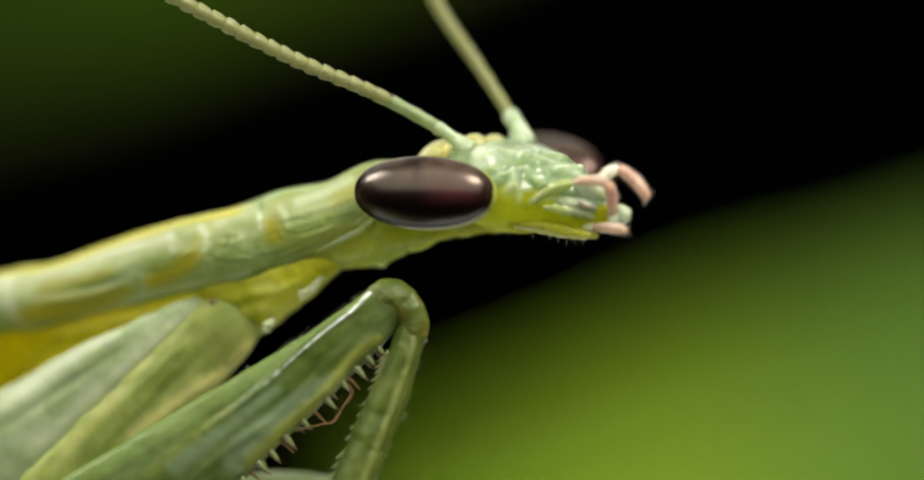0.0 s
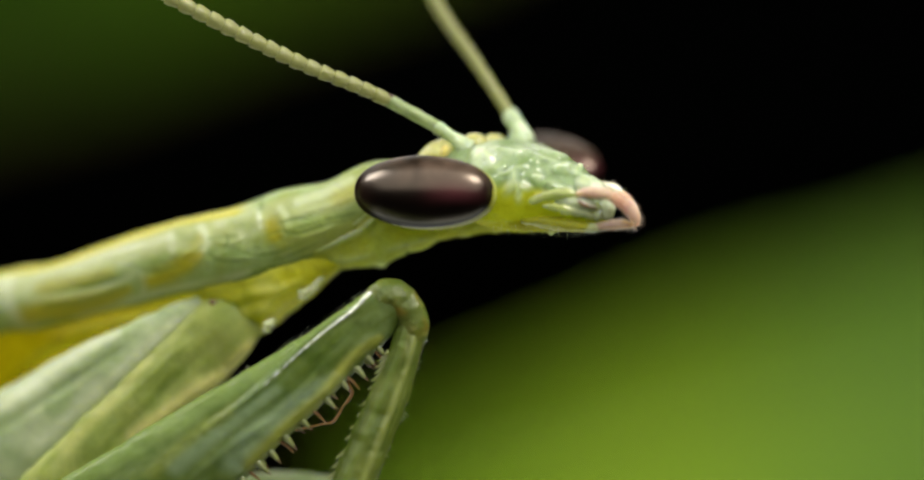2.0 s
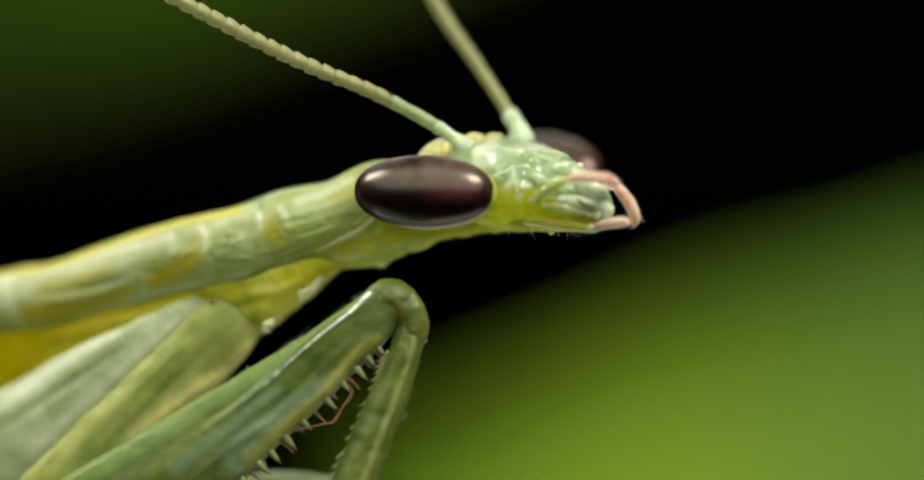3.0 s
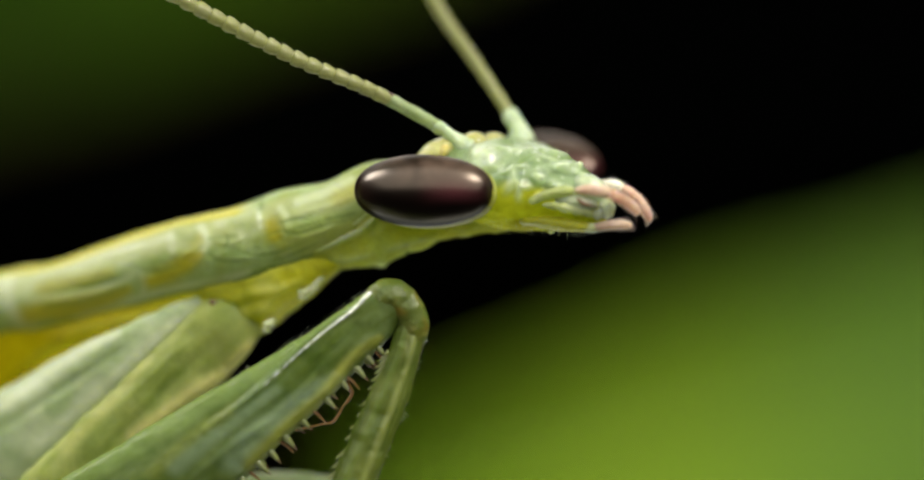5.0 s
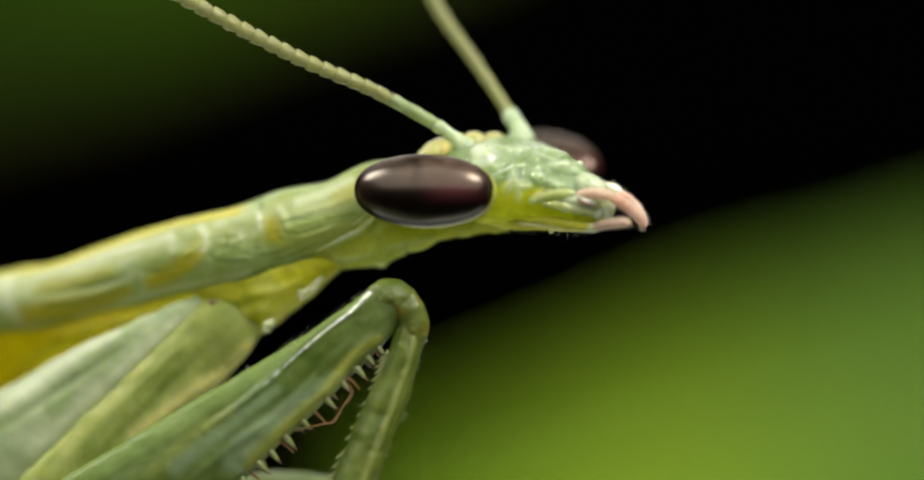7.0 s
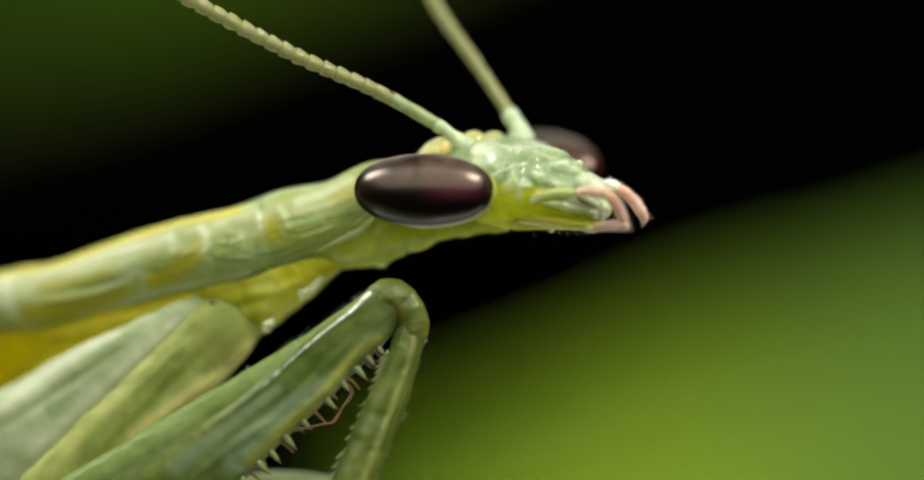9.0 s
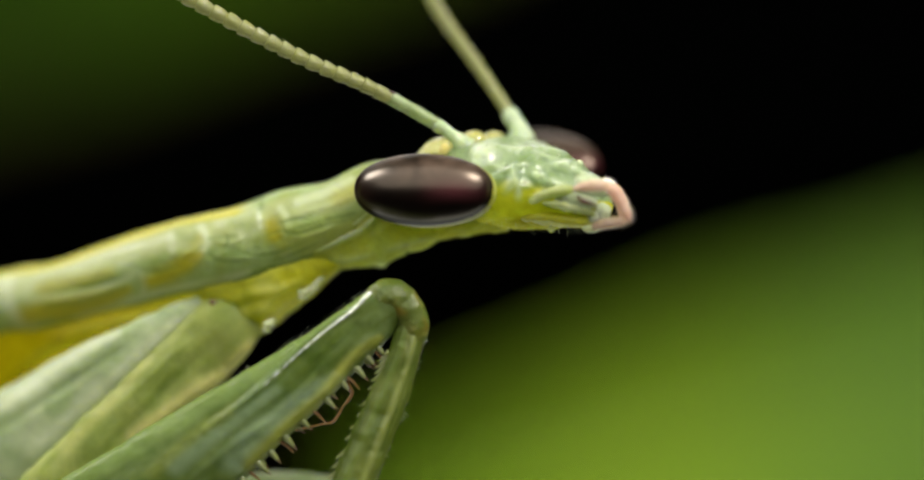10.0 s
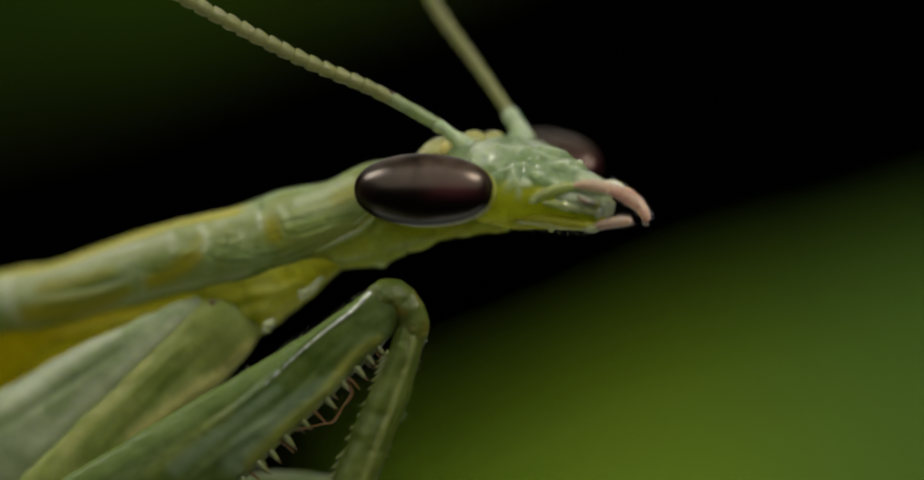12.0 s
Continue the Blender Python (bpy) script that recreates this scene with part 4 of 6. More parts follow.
def head():
    skull = tube(
        [(-0.57, 1.20, 1.50), (0.08, 1.00, 1.49), (0.72, 0.70, 1.30), (1.44, 0.14, 1.16), (2.16, -0.42, 0.99), (2.67, -0.78, 0.78), (3.01, -0.98, 0.75), (3.15, -1.08, 0.78)],
        [(0.383, 0.9), (0.740, 1.5), (0.944, 1.75), (0.957, 1.35), (0.778, 0.7), (0.548, 0.46), (0.357, 0.34), (0.02, 0.02)],
        side=ACROSS, rings=220, seg=200, lump=(0.04, 0.4))
    roughen(skull, 0.012, 0.16, 2)
    hd = part("head", emboss(skull, FACE_FOLDS + MUZZLE_FOLDS, 0.9), HEAD_SKIN, mantis, "mint green rough face, yellow underneath", origin=SKULL)
    for c, flip in (((-0.81, -1.00, 1.05), False), ((1.98, 2.90, 1.71), True)):
        ax = [Vector((1.47, -0.4, -0.03)), Vector((0.03, 0.0, 0.775)), Vector((0.2, 0.75, 0.0))]
        if flip:
            ax = [Vector((1.05, -0.9, -0.24)), Vector((0.14, 0.0, 0.68)), Vector((0.46, 0.58, 0.1))]
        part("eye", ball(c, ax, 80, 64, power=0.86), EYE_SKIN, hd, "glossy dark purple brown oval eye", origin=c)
        if not flip:
            part("eye_rim", ball(Vector(c) + Vector((0.05, 0.14, -0.03)), [a * 1.006 for a in ax], 64, 48, power=0.86), LIP_SKIN, hd, "thin yellowish rim round the eye", origin=c)
    for c, r, lobe, lr, lean in (((-0.42, -0.08, 1.92), 0.175, (-0.58, 0.20, 1.85), 0.45, 0.5), ((0.28, 0.40, 2.13), 0.166, (0.26, 0.40, 2.07), 0.319, 0.0), ((0.70, 0.75, 2.16), 0.166, (0.70, 0.75, 2.08), 0.306, 0.0)):
        flat = 1 - 0.5 * lean
        part("vertex_lobe", ball(lobe, [Vector((lr, 0, (0.2 + 0.7 * lean) * lr)), Vector((-0.2 * lr, 0, 0.9 * lr * flat)), Vector((0, lr, 0))], 24, 16), LOBE_SKIN, hd, "", origin=lobe)
        part("ocellus", ball(c, [Vector((lean * r, 0, r)), Vector((r * flat, 0, -0.5 * lean * r)), Vector((0, r, 0))], 20, 12), OCELLUS_SKIN, hd, "amber glassy small eye", origin=c)
    hub = (2.71, -0.95, 1.12)
    part("labrum", ball(hub, [Vector((0.4, -0.05, -0.16)), Vector((0.1, 0.0, 0.26)), Vector((0, 0.35, 0))], 28, 18), GLASSY_SKIN, hd, "whitish translucent upper lip", origin=hub)
    jaw = (2.42, -1.20, 0.81)
    part("mandible", ball(jaw, [Vector((0.46, -0.1, -0.08)), Vector((0.03, 0, 0.17)), Vector((0, 0.25, 0))], 24, 16), GLASSY_SKIN, hd, "pale jaw", origin=jaw)
    part("mandible_tip", tube([(2.43, -1.50, 0.89), (2.56, -1.50, 0.78), (2.83, -1.45, 0.71)], [(0.02, 0.02), (0.04, 0.03), (0.012, 0.012)], rings=14, seg=12), JAW_SKIN, hd, "dark brown jaw tip", origin=jaw)
    part("maxilla", tube([(1.76, -1.10, 0.76), (2.19, -1.30, 0.69), (2.79, -1.30, 0.54)], [(0.05, 0.16), (0.1, 0.16), (0.06, 0.08)], rings=24, seg=20, lump=(0.04, 0.15)), MOUTH_SKIN, hd, "pale greenish mouth lobe", origin=jaw)
    return hd


def antenna(root, mid, line, r0, r1, seg_len, mint, label, stout=1.0):
    """A stout smooth base joint and a whip of many small bead-like joints, longer near the base."""
    base = part("antenna", tube([root, Vector(root).lerp(Vector(mid), 0.5), mid, line[0]], [(r0 * 1.5 * stout,) * 2, (r0 * 1.3 * stout,) * 2, (r0 * 0.95 * stout,) * 2, (r0 * 0.9,) * 2], rings=30, seg=24, lump=(0.03, 0.2)),
                PLAIN_HEAD_SKIN, mantis, label, origin=root)
    r = r0 * 1.12 * stout
    t = (Vector(line[1]) - Vector(line[0])).normalized()
    part("pedicel", ball(Vector(mid).lerp(Vector(line[0]), 0.7), [t * r * 1.3, Vector((-t.z, 0, t.x)) * r, Vector((0, r, 0))], 20, 14), PLAIN_HEAD_SKIN, base)
    pts = [Vector(p) for p in spline(line, 400)]
    ends, run, want = [0], 0.0, seg_len * 2.2
    for i in range(1, 400):
        run += (pts[i] - pts[i - 1]).length
        if run >= want:
            ends.append(i)
            run, want = 0.0, seg_len * max(1.0, 1.9 - 0.25 * len(ends))
    for k, (i, j) in enumerate(zip(ends, ends[1:])):
        a, b = pts[i], pts[j]
        f = i / 400
        r = r0 + (r1 - r0) * f
        e = min(1, 0.2 + k * 0.12)
        d = b - a
        bm = tube([a - d * 0.04, a.lerp(b, 0.3), a.lerp(b, 0.75), a.lerp(b, 0.95), b + d * 0.03],
                  [(r * (1 - 0.28 * e),) * 2, (r * (1 - 0.02 * e),) * 2, (r * (1 + 0.1 * e),) * 2, (r * (1 + 0.06 * e),) * 2, (r * (1 - 0.3 * e),) * 2], rings=12, seg=18, lump=(0.01, 0.08))
        rnd = random.Random(k)
        for _ in range(10):
            q = rnd.uniform(0, 2 * math.pi)
            n = d.cross(Vector((0, 1, 0))).normalized() * math.cos(q) + Vector((0, 1, 0)) * math.sin(q)
            p0 = a.lerp(b, rnd.uniform(0.3, 0.95)) + n * r * 0.95
            spike(bm, p0, p0 + n * 0.05 + d.normalized() * 0.06, 0.006, 0.0, 4, 3)
        part("antenna_joint", bm, ANTENNA_BASE_SKIN if k < mint else ANTENNA_SKIN, base, origin=a)
    return base


pronotum, neck = thorax()
coxae()
femur, tibia, knee = foreleg()
head_part = head()
antenna_near = antenna((0.13, 0.10, 1.98), (-0.23, 0.00, 2.26), [(-0.59, -0.05, 2.50), (-1.33, -0.20, 2.91), (-2.08, -0.35, 3.28), (-3.59, -0.50, 3.91), (-5.72, -0.65, 5.00), (-7.98, -0.75, 6.25), (-10.61, -0.80, 8.01)], 0.140, 0.159, 0.306, 2, "pale green beaded antenna")
antenna_far = antenna((1.37, 0.90, 2.11), (1.19, 1.00, 2.56), [(1.07, 1.10, 2.77), (0.80, 1.30, 3.22), (0.21, 1.70, 4.14), (-0.32, 2.10, 4.92), (-0.65, 2.40, 5.54), (-1.26, 3.00, 7.08), (-1.68, 3.60, 8.64)], 0.125, 0.15, 0.344, 0, "pale olive beaded antenna", 1.5)


def aim(a, b, base):
    """The pose at a, in the space of a part at base, whose x runs to b; millimetres."""
    a, b = Vector(a), Vector(b)
    x = (b - a).normalized()
    y = (Vector((0, 1, 0)) - x * x.y).normalized()
    m = Matrix((x, y, x.cross(y))).transposed().to_4x4()
    m.translation = (a - Vector(base)) * MM
    return m


def palp_joint(name, parent, length, r0, r1, arch, mat, label, hairs, seed, round_end=True):
    """A slightly bowed sausage from the origin along x, with short bristles."""
    n = [0, 0.08, 0.35, 0.7, 0.93, 1.0]
    w = [r0 * 0.75, r0, (r0 + r1) * 0.58, (r0 + 2 * r1) * 0.4, r1 * 0.82, r1 * 0.15]
    bm = tube([(length * t, 0, arch * math.sin(math.pi * t)) for t in n], [(q, q) for q in w], rings=22, seg=18, lump=(0.012, 0.12))
    rnd = random.Random(seed)
    for _ in range(hairs * 4):
        t, a = rnd.uniform(0.1, 1.0), rnd.uniform(0, 2 * math.pi)
        rr = (r0 + (r1 - r0) * t) * 0.85
        p = Vector((length * t, rr * math.cos(a), arch * math.sin(math.pi * t) + rr * math.sin(a)))
        d = Vector((0.8, math.cos(a), math.sin(a))).normalized()
        spike(bm, p, p + d * rnd.uniform(0.05, 0.16), 0.004, 0.01, 4, 3)
    return part(name, bm, mat, parent, label)


NEAR_ROOT, FAR_ROOT, LIP_ROOT = (1.55, -1.15, 0.86), (2.90, 0.25, 1.14), (2.74, -1.15, 0.26)
palp_near = part("maxillary_palp", ball(NEAR_ROOT, [Vector((0.14, 0, 0.03)), Vector((0, 0.09, 0)), Vector((0, 0, 0.09))], 16, 10), MOUTH_SKIN, mantis, "pale feeler beside the mouth with pink tip", origin=NEAR_ROOT)
near_stalk = palp_joint("palp_stalk", palp_near, 0.893, 0.08, 0.105, 0.05, MOUTH_SKIN, "", 4, 1)
near_middle = palp_joint("palp_joint", palp_near, 0.791, 0.07, 0.12, 0.05, PALE_PINK_SKIN, "pale pink joint", 12, 2)
near_tip = palp_joint("palp_tip", palp_near, 0.867, 0.12, 0.085, 0.06, PINK_SKIN, "salmon pink bristly tip", 34, 3)
palp_far = part("maxillary_palp", ball(FAR_ROOT, [Vector((0.12, 0, 0)), Vector((0, 0.12, 0)), Vector((0, 0, 0.12))], 16, 10), PALE_SKIN, mantis, "pale feeler beside the mouth with pink tip", origin=FAR_ROOT)
far_stalk = palp_joint("palp_stalk", palp_far, 0.689, 0.09, 0.11, 0.07, CREAM_SKIN, "", 14, 4)
far_tip = palp_joint("palp_tip", palp_far, 0.944, 0.115, 0.1, 0.09, PINK_SKIN, "salmon pink bristly tip", 40, 5)
labium = part("labium", tube([(1.09, -0.30, 0.47), (1.97, -0.68, 0.37), (2.52, -0.98, 0.29), (2.85, -1.20, 0.26)], [(0.1, 0.3), (0.16, 0.35), (0.13, 0.3), (0.06, 0.1)], rings=30, seg=24, lump=(0.03, 0.2)),
              LIP_SKIN, mantis, "translucent yellow lower lip", origin=(1.46, -0.80, 0.47))
palp_lip = part("labial_palp", ball(LIP_ROOT, [Vector((0.2, 0, 0)), Vector((0, 0.12, 0)), Vector((0, 0, 0.11))], 16, 10), PALE_SKIN, mantis, "short pale feeler under the mouth", origin=LIP_ROOT)
lip_tip = palp_joint("palp_tip", palp_lip, 0.893, 0.085, 0.095, 0.03, PALE_PINK_SKIN, "pale cream bristly tip", 30, 6)
GALEA = (3.00, -1.15, 0.62)
lobes = ball(GALEA, [Vector((0.19, 0, 0.02)), Vector((0.0, 0.16, 0)), Vector((-0.03, 0, 0.22))], 24, 16)
ball(Vector(GALEA) + Vector((-0.16, -0.06, -0.1)), [Vector((0.13, 0, 0.05)), Vector((0.0, 0.1, 0)), Vector((-0.03, 0, 0.12))], 16, 10, bm=lobes)
roughen(lobes, 0.03, 0.12)
galea = part("galea", lobes, GLASSY_SKIN, mantis, "glassy whitish mouth lobe", origin=GALEA)

# spines, hairs and the folded foot of the foreleg
rnd = random.Random(4)
for k in range(19):
    base = Vector(spline([(-1.88, -1.05, -2.24), (-2.43, -1.10, -2.81), (-3.30, -1.15, -3.64), (-4.11, -1.20, -4.43), (-4.73, -1.20, -5.06)], 30)[int(k / 18 * 29)])
    long = k % 4 == 1
    size = (0.5 if long else 0.28 if k % 2 else 0.38) * (0.8 + 0.3 * rnd.random())
    way = Vector((0.74, -0.1 + 0.25 * (k % 2), -0.6 + 0.12 * rnd.uniform(-1, 1))).normalized()
    tip = base + way * size
    part("spine", spike(bmesh.new(), base - Vector((0.12, 0, -0.09)), tip, 0.05 if long else 0.09 if k % 2 else 0.115, 0.04, 10, 8, 0.6), BROWN_SKIN if long else TOOTH_SKIN, femur, "long brown spine" if long else "pale glassy tooth", origin=base)
    if not long:
        part("spine_tip", spike(bmesh.new(), tip - way * 0.12, tip + way * 0.07, 0.035, 0.01, 8, 5), JAW_SKIN, femur, "dark brown tip of a tooth", origin=tip)
for k in range(14):
    f = k / 13
    base = Vector(spline([(-1.65, -1.05, -2.42), (-1.80, -1.07, -2.92), (-2.15, -1.13, -3.73), (-2.55, -1.20, -4.59), (-2.86, -1.25, -5.34)], 30)[int(f * 29)])
    size = 0.24 + 0.16 * f * (1 if k % 2 else 0.7)
    tip = base + Vector((-0.7, -0.05, -0.72)).normalized() * size
    part("spine", spike(bmesh.new(), base + Vector((0.1, 0, 0.04)), tip, 0.065, 0.02, 10, 7), TOOTH_SKIN, tibia, "", origin=base)
part("tarsus", tube([(-2.58, -0.45, -2.80), (-2.43, -0.45, -3.07), (-2.36, -0.50, -3.30), (-2.55, -0.55, -3.57), (-2.75, -0.55, -3.88), (-3.02, -0.55, -3.95), (-3.59, -0.55, -4.08)],
                    [(0.02, 0.02), (0.025, 0.025), (0.04, 0.04), (0.025, 0.025), (0.035, 0.035), (0.022, 0.022), (0.03, 0.03)], rings=50, seg=10, lump=(0.01, 0.1)), BROWN_SKIN, mantis, "thin reddish brown folded foot")
part("far_femur", tube([(-5.92, 1.30, -6.17), (-4.62, 1.30, -5.68), (-3.71, 1.30, -5.62), (-2.66, 1.30, -5.78), (-1.88, 1.30, -6.43)], [(0.4, 0.35), (0.5, 0.4), (0.48, 0.4), (0.42, 0.3), (0.2, 0.2)], rings=40, lump=(0.03, 0.4)), PALE_COXA_SKIN, mantis, "pale far foreleg seen in part")


def skin_details():
    """Wrinkles, warts and hairs on the larger parts."""
    for line, r in (([(-3.02, 0.50, -0.66), (-3.14, 0.42, -0.91), (-3.31, 0.38, -1.13), (-3.55, 0.40, -1.23)], 0.075), ([(-4.09, 0.50, -1.69), (-4.19, 0.45, -1.81), (-4.29, 0.45, -1.97)], 0.065)):
        part("sternal_rim", tube(line, [(r * 0.4, r * 0.5)] + [(r, r)] * (len(line) - 2) + [(r * 0.9, r * 0.9)], rings=24, seg=14, lump=(0.05, 0.12)), PALE_SKIN, mantis, "whitish ragged skin edge")
    for c, r in (((-3.46, 0.42, -1.15), 0.12), ((-3.36, 0.42, -1.08), 0.09), ((-4.22, 0.42, -1.83), 0.11), ((-4.27, 0.44, -1.95), 0.08)):
        knob = ball(c, [Vector((r, 0, 0.2 * r)), Vector((-0.2 * r, 0, r * 0.8)), Vector((0, r, 0))], 16, 10)
        roughen(knob, 0.05, 0.1)
        part("sternal_knob", knob, PALE_SKIN, mantis, "whitish knob on the skin edge", origin=c)
    speck = (-5.45, 0.56, -1.36)
    part("speck", ball(speck, [Vector((0.07, 0, 0)), Vector((0, 0.04, 0)), Vector((0, 0, 0.07))], 12, 8), JAW_SKIN, mantis, "small dark speck", origin=speck)
    rnd = random.Random(9)
    tree = skin_tree(knee)
    for k in range(26):
        q = Vector((-1.35, 0.00, -1.47)) + Vector((rnd.uniform(-0.5, 0.5), 0, rnd.uniform(-0.45, 0.45)))
        hit = tree.ray_cast(Vector((q.x, -20, q.z)) * MM, Vector((0, 1, 0)))
        if hit[0] is not None:
            r = rnd.uniform(0.014, 0.03)
            part("tubercle", ball(hit[0] / MM, [Vector((r, 0, 0)), Vector((0, r, 0)), Vector((0, 0, r))], 10, 6), KNEE_SKIN, knee)
    tree = skin_tree(head_part)
    # pale glassy grains added to imitate specks of light on the wet face
    grains = bmesh.new()
    for k in range(24):
        q = Vector((1.54, 0.00, 1.56)) + Vector((rnd.uniform(-1.5, 1.5), 0, rnd.uniform(-0.75, 0.9)))
        hit = tree.ray_cast(Vector((q.x, -20, q.z)) * MM, Vector((0, 1, 0)))
        if hit[0] is not None and hit[1].z > -0.1:
            r = rnd.uniform(0.01, 0.022) * (1.4 if rnd.random() < 0.15 else 1)
            ball(hit[0] / MM, [Vector((r * 1.4, 0, -r * 0.4)), Vector((0, r, 0)), Vector((r * 0.3, 0, r))], 8, 6, bm=grains)
    tagged(part("glint_grain", grains, GLASSY_SKIN, head_part, "tiny pale grains standing in for wet glints"), kind="stuff")
    setae(femur, SPINE_SKIN, 110, 0.13, (-0.3, -0.2, 0.8), 11, (-4.88, -3.00, -0.40), (-1.26, 3.00, -3.13), edge=0.7)
    setae(knee, SPINE_SKIN, 30, 0.16, (0.3, -0.1, 0.4), 15, (-2.22, -3.00, -0.40), (-0.32, 3.00, -2.59))
    setae(tibia, SPINE_SKIN, 40, 0.15, (0.5, -0.2, -0.3), 12, (-3.43, -3.00, -1.37), (-0.32, 3.00, -5.47), edge=0.6)
    setae(head_part, SPINE_SKIN, 50, 0.2, (0.2, -0.2, -0.6), 13, (0.43, -3.00, 0.45), (3.44, 3.00, -0.17))
    setae(head_part, SPINE_SKIN, 130, 0.14, (0.5, -0.2, 0.3), 14, (-0.05, -3.00, 2.38), (3.44, 3.00, 1.03))
    setae(labium, SPINE_SKIN, 30, 0.22, (0.3, -0.2, -0.6), 16, (1.16, -3.00, 0.93), (3.44, 3.00, -0.17))


skin_details()
drop = (-1.53, -0.30, 3.13)
part("dew_drop", ball(drop, [Vector((0.1, 0, -0.05)), Vector((0.02, 0, 0.045)), Vector((0, 0.05, 0))], 16, 10), EYE_SKIN, antenna_near, "tiny glossy dark droplet", origin=drop)


def motions():
    o = Vector(SKULL) * MM
    walk(head_part, [(0, pose(o.x, o.y, o.z - 0.00003, 0, 0.35, 0)), (6, pose(o.x, o.y, o.z, 0, 0, 0)), (12, pose(o.x, o.y, o.z + 0.00001, 0, -0.3, 0))])
    a = Vector(ORIGIN[antenna_near])
    walk(antenna_near, [(t, pose(a.x, a.y, a.z + (t - 6) * 4e-6, 0, turn, 0)) for t, turn in
                        ((0, -0.1), (1.5, -0.6), (2.5, -0.35), (5.5, 0.1), (6.5, 0.3), (9.5, 0.65), (10.5, 0.65), (12, 0.3))])
    b = Vector(ORIGIN[antenna_far])
    walk(antenna_far, [(0, pose(b.x, b.y, b.z - 2e-5)), (6, pose(b.x, b.y, b.z, 0, -0.5, 0)), (12, pose(b.x, b.y, b.z + 2e-5, 0, -1.2, 0))])
    g, m = Vector(GALEA) * MM, 1.28e-5
    walk(galea, [(t, pose(g.x + dx * m, g.y, g.z - dz * m)) for t, dx, dz in
                 ((0, 30, 6), (0.1, 2, 4), (0.8, -2, 2), (1.1, 4, 2), (1.5, 6, -3), (2.5, 2, 0), (5, 4, -3), (7.2, 4, -3), (8.8, 2, -3), (8.9, -5, -4), (9.1, 0, 0), (9.6, -4, 3),
                  (10.2, 0, 0), (10.3, 30, -20), (10.4, 32, -8), (10.5, 14, -2), (10.6, 4, 0), (10.7, 18, -2), (10.8, 0, 0), (10.9, 6, 0), (11.2, 4, -6), (12, 4, -6))])
    l = ORIGIN[labium]
    walk(labium, [(t, pose(l.x, l.y, l.z - dz * m, 0, dz * 0.35, 0)) for t, dz in
                  ((0, 8), (0.1, 3), (0.2, 8), (0.3, 11), (0.4, 3), (0.8, 3), (0.9, 10), (1.0, 3), (1.5, 0), (2.6, 0), (2.7, 4), (3, 0), (7.2, 0), (8.8, 0), (8.9, 6), (9.0, -2), (9.6, -5), (10.0, -5), (10.3, 2),
                   (10.6, -4), (10.9, 2), (11.2, 0), (12, -2))])
